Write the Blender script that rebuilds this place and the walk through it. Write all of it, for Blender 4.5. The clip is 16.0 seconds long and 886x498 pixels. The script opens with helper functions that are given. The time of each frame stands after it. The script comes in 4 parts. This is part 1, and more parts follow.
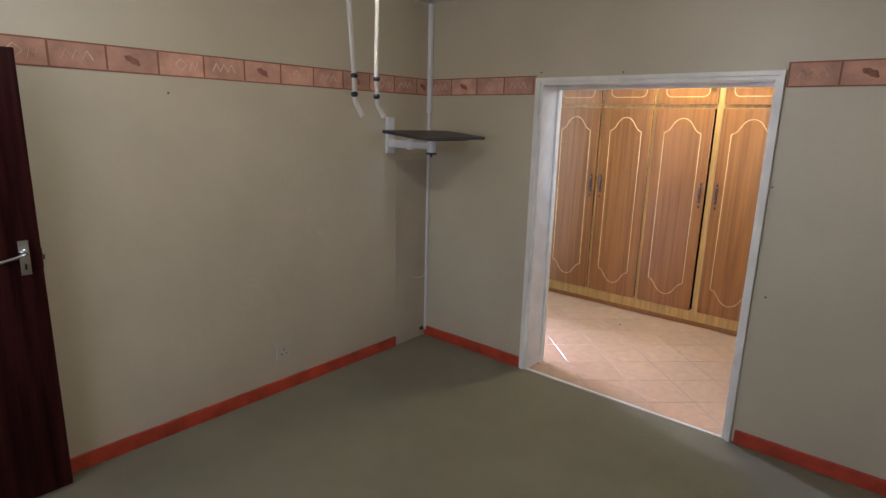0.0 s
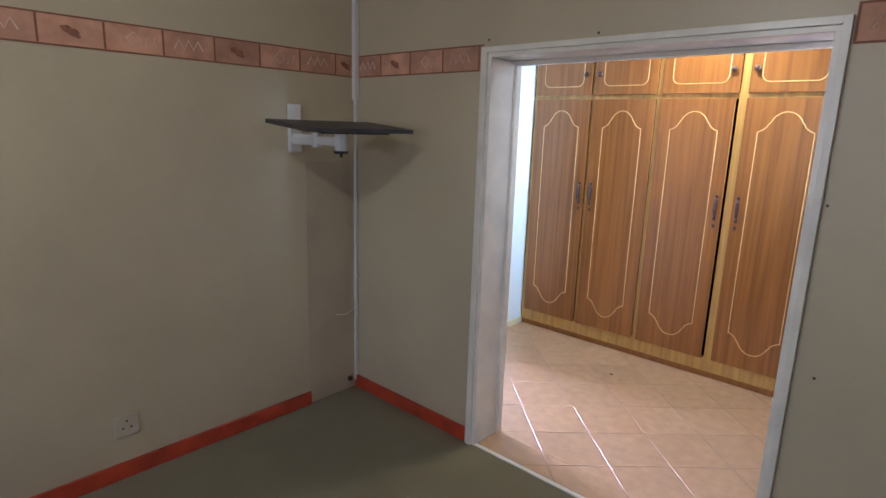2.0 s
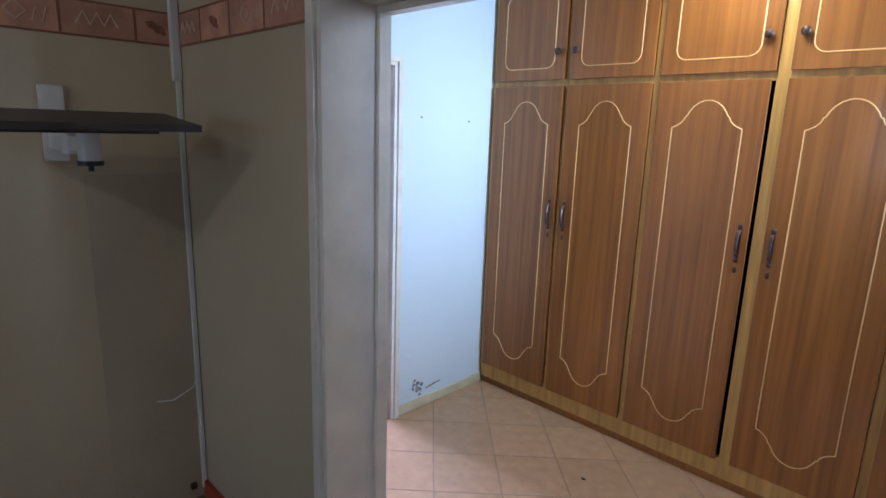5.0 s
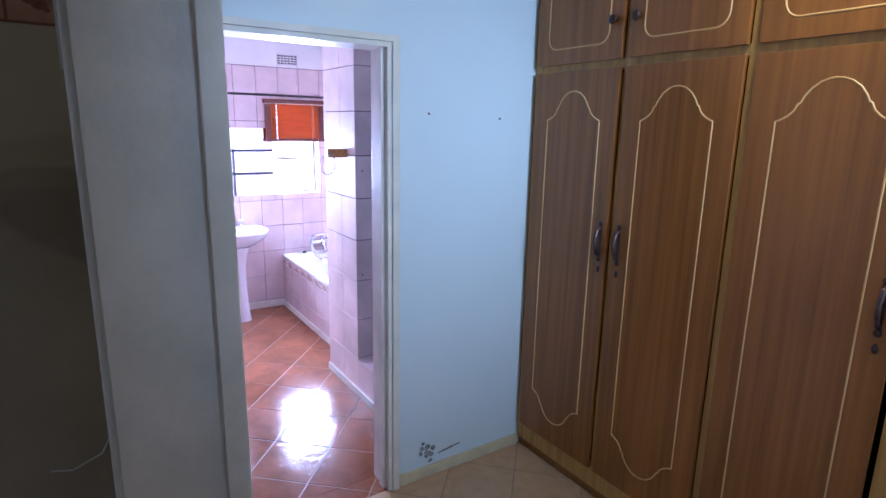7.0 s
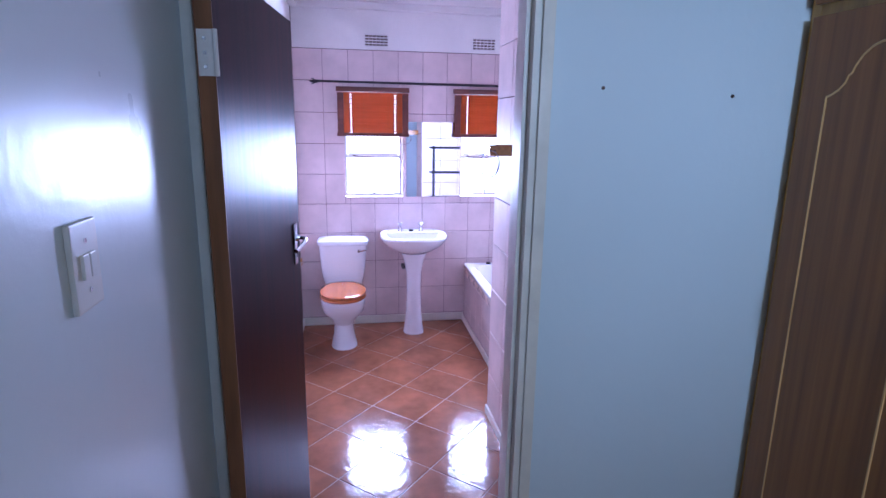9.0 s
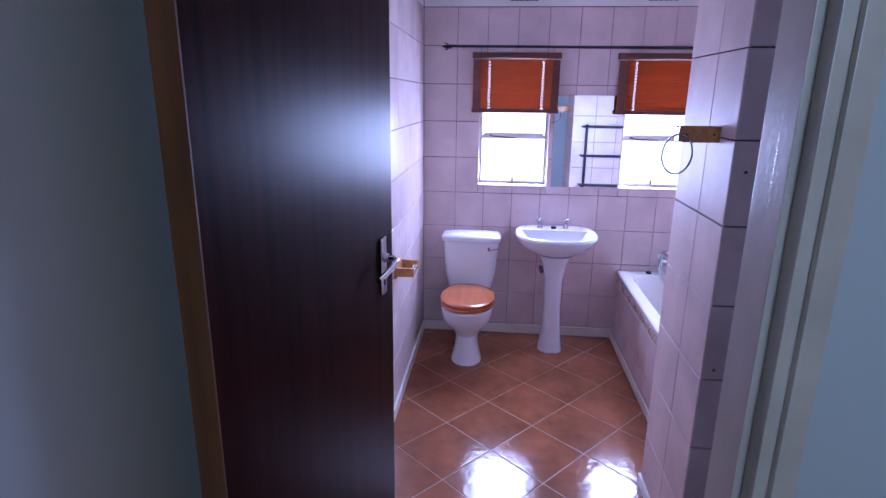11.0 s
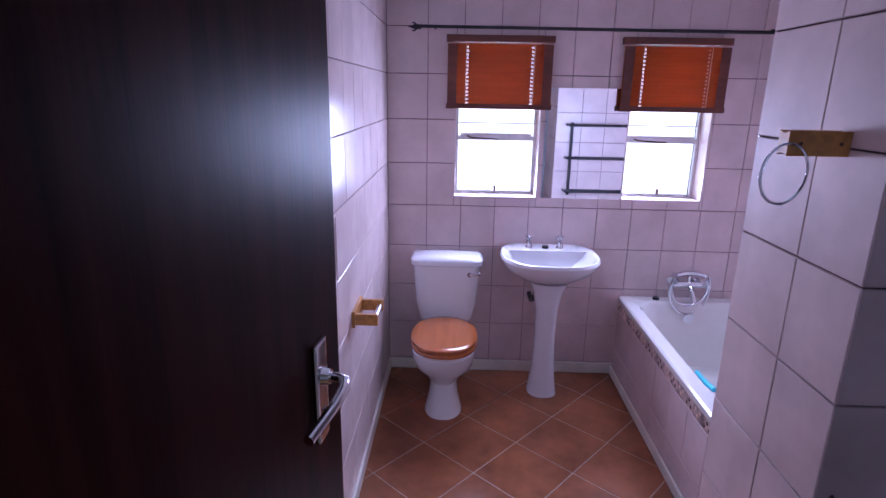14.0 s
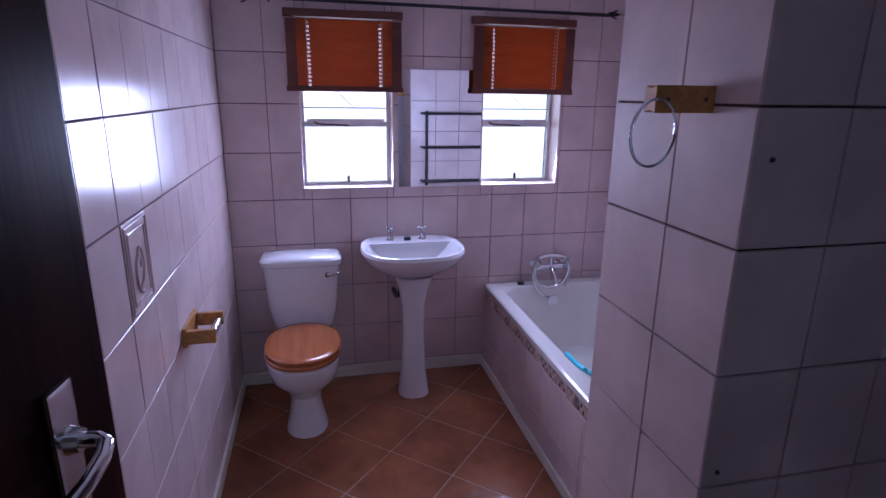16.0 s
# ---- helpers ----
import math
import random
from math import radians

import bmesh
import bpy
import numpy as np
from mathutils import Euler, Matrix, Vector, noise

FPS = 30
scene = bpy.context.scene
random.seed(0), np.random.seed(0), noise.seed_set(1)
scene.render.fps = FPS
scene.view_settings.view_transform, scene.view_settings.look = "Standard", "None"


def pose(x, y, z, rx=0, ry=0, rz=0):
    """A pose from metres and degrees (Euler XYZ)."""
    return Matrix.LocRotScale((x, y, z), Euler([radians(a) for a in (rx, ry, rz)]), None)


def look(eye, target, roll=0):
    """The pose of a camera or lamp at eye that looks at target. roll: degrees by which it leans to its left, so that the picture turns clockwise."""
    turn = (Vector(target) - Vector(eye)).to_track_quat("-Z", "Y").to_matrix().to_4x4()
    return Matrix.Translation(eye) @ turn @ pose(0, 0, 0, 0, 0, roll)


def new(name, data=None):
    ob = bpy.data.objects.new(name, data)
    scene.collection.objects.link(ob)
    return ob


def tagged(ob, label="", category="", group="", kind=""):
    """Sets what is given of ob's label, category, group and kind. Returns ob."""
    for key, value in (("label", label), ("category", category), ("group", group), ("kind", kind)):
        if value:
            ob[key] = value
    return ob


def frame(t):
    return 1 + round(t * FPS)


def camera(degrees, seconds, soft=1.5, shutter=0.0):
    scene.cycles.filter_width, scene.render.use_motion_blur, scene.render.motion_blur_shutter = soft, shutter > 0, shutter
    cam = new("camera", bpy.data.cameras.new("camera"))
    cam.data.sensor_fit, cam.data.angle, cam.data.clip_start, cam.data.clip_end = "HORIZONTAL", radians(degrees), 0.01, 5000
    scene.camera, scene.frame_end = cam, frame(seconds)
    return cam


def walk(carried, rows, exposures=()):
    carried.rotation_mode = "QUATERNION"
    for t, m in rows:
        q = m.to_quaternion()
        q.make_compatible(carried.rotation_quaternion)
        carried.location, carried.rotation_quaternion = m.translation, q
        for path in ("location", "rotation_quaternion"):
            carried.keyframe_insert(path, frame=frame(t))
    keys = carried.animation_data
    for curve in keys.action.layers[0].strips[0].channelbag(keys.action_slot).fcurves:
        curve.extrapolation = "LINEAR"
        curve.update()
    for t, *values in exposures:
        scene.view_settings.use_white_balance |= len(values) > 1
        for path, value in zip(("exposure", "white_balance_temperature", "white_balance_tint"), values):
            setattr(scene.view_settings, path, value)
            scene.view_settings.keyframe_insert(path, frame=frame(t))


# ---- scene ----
cam = camera(76.7, 16.0)
PATH = [
    (0, (0.333, -0.012, 1.799), (-0.927, 1.476, 1.353), 1.5),
    (0.5, (0.298, 0.277, 1.764), (-0.988, 1.745, 1.325), 1.8),
    (1, (0.251, 0.611, 1.728), (-1.043, 2.074, 1.298), 1.8),
    (1.5, (0.194, 0.912, 1.727), (-1.109, 2.367, 1.299), 1.7),
    (2, (0.032, 1.155, 1.716), (-1.276, 2.607, 1.291), 1.8),
    (2.5, (-0.083, 1.377, 1.698), (-1.402, 2.82, 1.276), 1.8),
    (3, (-0.151, 1.606, 1.709), (-1.482, 3.04, 1.292), 1.8),
    (3.5, (-0.213, 1.83, 1.703), (-1.553, 3.255, 1.285), 1.8),
    (4, (-0.27, 2.059, 1.728), (-1.619, 3.475, 1.307), 1.8),
    (4.5, (-0.298, 2.269, 1.717), (-1.655, 3.676, 1.293), 1.9),
    (7, (-0.559, 3.358, 1.717), (-2.193, 4.427, 1.285), 1.1),
    (7.5, (-0.668, 3.529, 1.695), (-2.399, 4.431, 1.261), 1.1),
    (8, (-0.851, 3.708, 1.687), (-2.657, 4.443, 1.244), 1.0),
    (8.5, (-1.012, 3.818, 1.686), (-2.877, 4.39, 1.243), 1.1),
    (9, (-1.191, 3.978, 1.669), (-3.115, 4.298, 1.224), 0.9),
    (9.5, (-1.39, 4.045, 1.619), (-3.341, 4.13, 1.185), 0.2),
    (10, (-1.592, 4.094, 1.659), (-3.527, 3.984, 1.168), 0.0),
    (12.5, (-2.262, 3.937, 1.613), (-4.177, 3.746, 1.069), 1.1),
    (13, (-2.369, 3.916, 1.61), (-4.288, 3.756, 1.068), 1.3),
    (13.5, (-2.49, 3.933, 1.612), (-4.412, 3.827, 1.072), 1.1),
    (14, (-2.595, 3.958, 1.627), (-4.52, 3.909, 1.088), 1.0),
    (14.5, (-2.697, 3.976, 1.607), (-4.623, 4.053, 1.074), 1.0),
    (15, (-2.753, 3.979, 1.594), (-4.67, 4.197, 1.066), 1.0),
    (15.5, (-2.788, 3.985, 1.569), (-4.687, 4.327, 1.045), 0.8),
    (16, (-2.8, 4.004, 1.545), (-4.679, 4.43, 1.009), 0.8),
]

# exposure and white balance along the walk
EXPO = [(0.0, 1.5, 5400, 12), (1.5, 1.38, 5350, 12), (3.5, 0.98, 5250, 11), (4.5, 0.75, 5150, 11), (6.0, 0.1, 5000, 11), (7.0, -0.3, 4900, 11), (8.0, -0.5, 4850, 12),
        (9.0, -0.95, 4800, 15), (10.2, -1.5, 4850, 16), (12.5, -1.8, 5050, 19), (14.0, -2.1, 5300, 18), (16.0, -2.85, 5300, 16)]
walk(cam, [(t, look(e, g, r)) for t, e, g, r in PATH], EXPO)

# ------------------------------------------------------------------ world and lights
world = bpy.data.worlds.new("sky")
scene.world = world
world.use_nodes = True
sky = world.node_tree.nodes.new("ShaderNodeTexSky")
sky.sky_type, sky.sun_disc = "NISHITA", False
sky.sun_elevation, sky.sun_rotation = radians(50), radians(200)
world.node_tree.links.new(sky.outputs[0], world.node_tree.nodes["Background"].inputs[0])
world.node_tree.nodes["Background"].inputs[1].default_value = 0.1


def area_lamp(name, at, aim, sx, sy, watts, colour, spread=180):
    data = bpy.data.lights.new(name, "AREA")
    data.shape, data.size, data.size_y, data.energy, data.color = "RECTANGLE", sx, sy, watts, colour
    data.spread = radians(spread)
    ob = new(name, data)
    ob.matrix_world = look(at, aim)
    return ob


# plan, in metres
XA, YB, YK, YW, XL, XI, XW = -2.72, 3.383, 3.59, 5.262, -2.683, -2.815, -5.705
YL, YR = 3.565, 5.66            # bathroom side walls
XE, YS = 2.3, -2.3             # bedroom far walls
HB, HD, HT = 2.66, 2.66, 2.52  # ceilings: bedroom, dressing room, bathroom
OL, OR, OT = -1.69, -0.325, 2.05   # bedroom opening
DL, DR, DT = 3.642, 4.455, 2.02    # bathroom doorway
PX0, PX1, PY = -4.12, -3.64, 4.742  # shower wall
DE = 1.3                       # dressing room far end

area_lamp("bedroom_window_light", (-0.9, YS + 0.05, 1.75), (-1.2, 3.0, 1.2), 1.9, 1.1, 12, (0.92, 0.88, 1.0))
area_lamp("bath_window_light", (XW - 0.02, 4.163, 1.32), (-3.0, 4.1, 0.6), 0.44, 0.46, 82, (0.72, 0.72, 1.0))
area_lamp("bath_window_light", (XW - 0.02, 5.083, 1.32), (-3.0, 4.6, 0.6), 0.43, 0.46, 82, (0.72, 0.72, 1.0))
area_lamp("dressing_lamp_light", (-1.2, 4.88, 2.55), (-1.2, 4.88, 0.0), 0.3, 0.3, 8.5, (1.0, 0.9, 0.62))
area_lamp("dressing_window_light", (DE + 0.02, 4.9, 2.15), (-2.6, 5.0, 1.75), 0.48, 0.58, 11.5, (0.74, 0.87, 1.0), 58)

bulb = bpy.data.lights.new("bedroom_bulb_light", "POINT")
bulb.energy, bulb.color, bulb.shadow_soft_size = 12, (1.0, 0.92, 0.76), 0.035
new("bedroom_bulb_light", bulb).location = (-0.93, 1.11, 2.50)

# ------------------------------------------------------------------ materials


def mat(name, colour, rough=0.5, metal=0.0, vary=0.12, scale=3.0, grain=60.0, bump=0.05, stretch=(1, 1, 1), rnd=0.0, coat=0.0, dark=None, spec=0.5):
    """Base colour varied at two scales, with fine relief; rnd varies it from piece to piece."""
    m = bpy.data.materials.new(name)
    m.use_nodes = True
    t = m.node_tree
    b = t.nodes["Principled BSDF"]
    co = t.nodes.new("ShaderNodeNewGeometry")
    mp = t.nodes.new("ShaderNodeMapping")
    mp.inputs["Scale"].default_value = stretch
    t.links.new(co.outputs["Position"], mp.inputs[0])
    n1, n2 = t.nodes.new("ShaderNodeTexNoise"), t.nodes.new("ShaderNodeTexNoise")
    n1.inputs["Scale"].default_value, n2.inputs["Scale"].default_value = scale, grain
    n1.inputs["Detail"].default_value, n2.inputs["Detail"].default_value = 6, 4
    t.links.new(mp.outputs[0], n1.inputs["Vector"]), t.links.new(mp.outputs[0], n2.inputs["Vector"])
    mix = t.nodes.new("ShaderNodeMix")
    mix.data_type = "RGBA"
    lo = dark or tuple(c * (1 - 2 * vary) for c in colour)
    hi = tuple(min(1, c * (1 + vary)) for c in colour)
    mix.inputs[6].default_value, mix.inputs[7].default_value = (*lo, 1), (*hi, 1)
    add = t.nodes.new("ShaderNodeMath")
    add.operation = "MULTIPLY_ADD"
    add.inputs[1].default_value, add.inputs[2].default_value = 0.35, -0.17
    t.links.new(n2.outputs["Fac"], add.inputs[0])
    plus = t.nodes.new("ShaderNodeMath")
    plus.use_clamp = True
    ramp = t.nodes.new("ShaderNodeMapRange")
    ramp.inputs["From Min"].default_value, ramp.inputs["From Max"].default_value = 0.3, 0.7
    t.links.new(n1.outputs["Fac"], ramp.inputs[0])
    t.links.new(ramp.outputs[0], plus.inputs[0]), t.links.new(add.outputs[0], plus.inputs[1])
    t.links.new(plus.outputs[0], mix.inputs[0])
    last = mix.outputs[2]
    if rnd:
        oi = t.nodes.new("ShaderNodeObjectInfo")
        hs = t.nodes.new("ShaderNodeHueSaturation")
        mr = t.nodes.new("ShaderNodeMapRange")
        mr.inputs["To Min"].default_value, mr.inputs["To Max"].default_value = 1 - rnd, 1 + rnd
        t.links.new(oi.outputs["Random"], mr.inputs[0]), t.links.new(mr.outputs[0], hs.inputs["Value"])
        t.links.new(last, hs.inputs["Color"])
        last = hs.outputs[0]
    t.links.new(last, b.inputs["Base Color"])
    rr = t.nodes.new("ShaderNodeMapRange")
    rr.inputs["To Min"].default_value, rr.inputs["To Max"].default_value = max(0.02, rough * 0.94), min(1, rough * 1.07)
    t.links.new(n1.outputs["Fac"], rr.inputs[0]), t.links.new(rr.outputs[0], b.inputs["Roughness"])
    b.inputs["Metallic"].default_value, b.inputs["Coat Weight"].default_value = metal, coat
    b.inputs["Specular IOR Level"].default_value = spec
    if bump:
        bp = t.nodes.new("ShaderNodeBump")
        bp.inputs["Strength"].default_value, bp.inputs["Distance"].default_value = bump, 0.01
        t.links.new(n2.outputs["Fac"], bp.inputs["Height"]), t.links.new(bp.outputs[0], b.inputs["Normal"])
    return m


M_wall = mat("cream_wall_paint", (0.51, 0.435, 0.295), 0.42, vary=0.05, scale=1.3, grain=40, bump=0.12)
M_white = mat("white_wall_gloss", (0.66, 0.74, 0.78), 0.28, vary=0.008, scale=2, grain=25, bump=0.10)
M_ceil = mat("ceiling_white", (0.78, 0.76, 0.72), 0.8, vary=0.04)
M_frame = mat("cream_enamel", (0.74, 0.70, 0.61), 0.32, vary=0.07, scale=6, bump=0.08)
M_carpet = mat("olive_carpet", (0.30, 0.265, 0.17), 0.95, vary=0.07, scale=1.6, grain=420, bump=0.9, spec=0.1)
M_red = mat("red_skirting", (0.44, 0.055, 0.022), 0.4, vary=0.2, scale=7, bump=0.1)
M_cream = mat("cream_skirting", (0.62, 0.55, 0.36), 0.45, vary=0.1, scale=8)
M_border = mat("border_paper", (0.53, 0.28, 0.18), 0.7, vary=0.16, scale=9, rnd=0.16)
M_border_line = mat("border_edge", (0.25, 0.10, 0.055), 0.7, vary=0.1)
M_border_pale = mat("border_motif_pale", (0.72, 0.52, 0.40), 0.7, vary=0.1)
M_border_dark = mat("border_motif_dark", (0.30, 0.12, 0.07), 0.7, vary=0.2, scale=30)
M_wood = mat("teak_veneer", (0.305, 0.118, 0.023), 0.30, vary=0.16, scale=2.0, grain=9, bump=0.04, stretch=(20, 20, 0.55), rnd=0.06, coat=0.15)
M_pine = mat("pale_wood_frame", (0.56, 0.33, 0.09), 0.38, vary=0.14, scale=2.5, grain=20, stretch=(14, 14, 0.9))
M_inlay = mat("inlay_line", (0.74, 0.46, 0.17), 0.45, vary=0.08)
M_bronze = mat("aged_bronze", (0.11, 0.07, 0.06), 0.38, 0.75, vary=0.25, scale=40)
M_dark = mat("mahogany_gloss", (0.031, 0.008, 0.007), 0.34, vary=0.3, scale=2.0, grain=12, bump=0.025, stretch=(14, 14, 0.6), coat=0.0, spec=0.03)
M_edge = mat("door_edge_wood", (0.20, 0.085, 0.03), 0.5, vary=0.2, scale=3, stretch=(10, 10, 1))
M_floor = mat("terracotta_tile", (0.25, 0.092, 0.043), 0.12, vary=0.16, scale=5, grain=20, bump=0.14, rnd=0.07, spec=0.36)
M_dfloor = mat("tan_tile", (0.52, 0.34, 0.20), 0.26, vary=0.055, scale=16, grain=40, bump=0.08, rnd=0.06)
M_grout = mat("floor_grout", (0.30, 0.19, 0.12), 0.42, vary=0.12, scale=14)
M_tile = mat("pink_wall_tile", (0.66, 0.53, 0.52), 0.20, vary=0.06, scale=6, grain=30, bump=0.03, rnd=0.035)
M_matt = mat("matt_wall_tile", (0.66, 0.52, 0.49), 0.5, vary=0.09, scale=5, grain=30, bump=0.06, rnd=0.035, spec=0.3)
M_tgrout = mat("dark_tile_grout", (0.13, 0.075, 0.075), 0.85, vary=0.2, scale=20)
M_deco = mat("decor_tile_relief", (0.62, 0.47, 0.45), 0.3, vary=0.15, scale=14)
M_trim = mat("bath_trim_tile", (0.46, 0.33, 0.29), 0.35, vary=0.35, scale=26, rnd=0.2)
M_porc = mat("white_porcelain", (0.78, 0.78, 0.80), 0.10, vary=0.02, bump=0.0, coat=0.4)
M_tub = mat("ivory_enamel", (0.74, 0.72, 0.68), 0.14, vary=0.04, bump=0.0, coat=0.3)
M_chrome = mat("chrome", (0.72, 0.73, 0.76), 0.12, 1.0, vary=0.05, bump=0.0)
M_seat = mat("varnished_pine_seat", (0.42, 0.125, 0.034), 0.16, vary=0.1, scale=3, grain=16, stretch=(1.2, 12, 8), coat=0.4)
M_holder = mat("honey_wood", (0.52, 0.25, 0.07), 0.3, vary=0.16, scale=5, stretch=(2, 12, 12), coat=0.2)
M_blind = mat("stained_slat", (0.36, 0.10, 0.030), 0.35, vary=0.16, scale=3, grain=20, stretch=(12, 1, 12))
M_blinddark = mat("dark_valance", (0.12, 0.034, 0.02), 0.6, vary=0.2, stretch=(10, 1, 10))
M_black = mat("black_metal", (0.022, 0.02, 0.024), 0.4, 0.3, vary=0.2, scale=20)
M_plastic = mat("white_plastic", (0.70, 0.69, 0.66), 0.35, vary=0.04)
M_shelf = mat("dark_board", (0.045, 0.036, 0.035), 0.42, vary=0.25, scale=9)
M_sock = mat("aged_cream_plastic", (0.50, 0.44, 0.33), 0.4, vary=0.05)
M_cord = mat("cotton_cord", (0.66, 0.60, 0.48), 0.9, vary=0.1, grain=200, bump=0.4)
M_teal = mat("teal_plastic", (0.05, 0.50, 0.62), 0.3, vary=0.1)
M_steel = mat("window_steel", (0.78, 0.78, 0.80), 0.45, vary=0.1, scale=14)
# wall colour darkened to carry the shade of the bedroom corner
M_cornershade = mat("shaded_wall_paint", (0.455, 0.385, 0.275), 0.5, vary=0.07, scale=2.2, grain=40, bump=0.14)
M_stain = mat("bare_plaster", (0.30, 0.30, 0.30), 0.9, vary=0.35, scale=40)

nt = M_blind.node_tree
out = next(n for n in nt.nodes if n.type == "OUTPUT_MATERIAL")
tr, mx = nt.nodes.new("ShaderNodeBsdfTranslucent"), nt.nodes.new("ShaderNodeMixShader")
tr.inputs[0].default_value, mx.inputs[0].default_value = (0.70, 0.23, 0.075, 1), 0.42
nt.links.new(nt.nodes["Principled BSDF"].outputs[0], mx.inputs[1]), nt.links.new(tr.outputs[0], mx.inputs[2])
nt.links.new(mx.outputs[0], out.inputs[0])

M_mirror = bpy.data.materials.new("mirror_silver")
M_mirror.use_nodes = True
bs = M_mirror.node_tree.nodes["Principled BSDF"]
bs.inputs["Base Color"].default_value, bs.inputs["Metallic"].default_value, bs.inputs["Roughness"].default_value = (0.8, 0.84, 0.88, 1), 1.0, 0.02
M_glass = bpy.data.materials.new("window_glass")
M_glass.use_nodes = True
bs = M_glass.node_tree.nodes["Principled BSDF"]
bs.inputs["Transmission Weight"].default_value, bs.inputs["Roughness"].default_value, bs.inputs["IOR"].default_value = 1.0, 0.05, 1.1
M_glow = bpy.data.materials.new("bright_outdoors")
M_glow.use_nodes = True
bs = M_glow.node_tree.nodes["Principled BSDF"]
bs.inputs["Base Color"].default_value = (0.8, 0.8, 0.8, 1)
bs.inputs["Emission Color"].default_value, bs.inputs["Emission Strength"].default_value = (0.86, 0.90, 1.0, 1), 29.0

# ------------------------------------------------------------------ mesh helpers


def box(bm, x0, x1, y0, y1, z0, z1, bevel=0.0, m=None):
    r = bmesh.ops.create_cube(bm, size=1.0)
    vs = r["verts"]
    for v in vs:
        v.co = Vector((x0 + (v.co.x + 0.5) * (x1 - x0), y0 + (v.co.y + 0.5) * (y1 - y0), z0 + (v.co.z + 0.5) * (z1 - z0)))
    if bevel:
        es = {e for v in vs for e in v.link_edges}
        out = bmesh.ops.bevel(bm, geom=list(es), offset=bevel, segments=2, profile=0.7, affect="EDGES")
        vs = list({v for f in out["faces"] for v in f.verts} | {v for v in vs if v.is_valid})
    if m is not None:
        bmesh.ops.transform(bm, matrix=m, verts=vs)
    return vs


def cyl(bm, a, b, r0, r1=None, seg=16):
    a, b = Vector(a), Vector(b)
    r = bmesh.ops.create_cone(bm, cap_ends=True, segments=seg, radius1=r0, radius2=r0 if r1 is None else r1, depth=(b - a).length)
    m = Matrix.Translation((a + b) / 2) @ (b - a).to_track_quat("Z", "Y").to_matrix().to_4x4()
    bmesh.ops.transform(bm, matrix=m, verts=r["verts"])


def ball(bm, c, rx, ry, rz, seg=16):
    r = bmesh.ops.create_uvsphere(bm, u_segments=seg, v_segments=seg // 2 + 2, radius=1.0)
    bmesh.ops.transform(bm, matrix=Matrix.Translation(c) @ Matrix.Diagonal((rx, ry, rz, 1)), verts=r["verts"])


def loft(bm, rings, cap0=True, cap1=True):
    vs = [[bm.verts.new(p) for p in ring] for ring in rings]
    n = len(vs[0])
    for a, b in zip(vs, vs[1:]):
        for i in range(n):
            bm.faces.new((a[i], a[(i + 1) % n], b[(i + 1) % n], b[i]))
    if cap0:
        bm.faces.new(vs[0][::-1])
    if cap1:
        bm.faces.new(vs[-1])


def tube(bm, pts, r, seg=8):
    """A round bar along a line of points."""
    pts = [Vector(p) for p in pts]
    rings = []
    ref = None
    for i, p in enumerate(pts):
        d = (pts[min(i + 1, len(pts) - 1)] - pts[max(i - 1, 0)]).normalized()
        if ref is None:
            ref = d.orthogonal().normalized()
        ref = (ref - d * ref.dot(d)).normalized()
        side = d.cross(ref)
        rings.append([p + r * (math.cos(a) * ref + math.sin(a) * side) for a in [2 * math.pi * k / seg for k in range(seg)]])
    loft(bm, rings)


def oval(cx, cy, z, rx, ry, n=28, power=2.0, tilt=0.0):
    out = []
    for k in range(n):
        a = 2 * math.pi * k / n
        c, s = math.cos(a), math.sin(a)
        x = abs(c) ** (2 / power) * math.copysign(rx, c)
        y = abs(s) ** (2 / power) * math.copysign(ry, s)
        out.append(Vector((cx + x, cy + y, z + tilt * x)))
    return out


def part(name, bm, material, parent=None, label="", smooth=False):
    me = bpy.data.meshes.new(name)
    bmesh.ops.recalc_face_normals(bm, faces=bm.faces)
    bm.to_mesh(me)
    bm.free()
    me.materials.append(material)
    if smooth:
        me.shade_smooth()
        me.set_sharp_from_angle(angle=radians(40))
    ob = new(name, me)
    if parent is not None:
        ob.parent = parent
        ob.matrix_parent_inverse = parent.matrix_basis.inverted()
    if label:
        tagged(ob, label)
    return ob


def thing(name, at, label, category, group="", kind=""):
    ob = new(name)
    ob.empty_display_size = 0.1
    ob.location = at
    return tagged(ob, label, category, group, kind)


def solid(name, x0, x1, y0, y1, z0, z1, material, parent=None, label="", bevel=0.0):
    bm = bmesh.new()
    box(bm, x0, x1, y0, y1, z0, z1, bevel)
    return part(name, bm, material, parent, label)


def structure(name, boxes, material, label, category):
    bm = bmesh.new()
    for b in boxes:
        box(bm, *b)
    return tagged(part(name, bm, material), label, category, kind="structure")


# ------------------------------------------------------------------ structure
floor_bedroom = structure("floor_bedroom", [(XA - 0.2, XE + 0.2, YS - 0.2, YB, -0.12, 0.0)], M_carpet, "worn olive-brown carpet on the bedroom floor", "floor")
floor_tiled = structure("floor_tiled", [(XW - 0.2, DE + 0.2, YB, 5.9, -0.12, -0.0016)], M_grout, "terracotta floor tiles laid diagonally with pale grout", "floor")
wall_west = structure("wall_west", [(XA - 0.2, XA, YS - 0.2, YB, 0, HB)], M_wall, "cream painted bedroom wall with a patterned border", "wall")
wall_north = structure("wall_north", [(XA - 0.2, OL - 0.002, YB, YK, 0, HB), (OR + 0.002, XE + 0.2, YB, YK, 0, HB), (OL - 0.002, OR + 0.002, YB, YK, OT + 0.002, HB)], M_wall, "cream bedroom wall with a wide doorless opening", "wall")
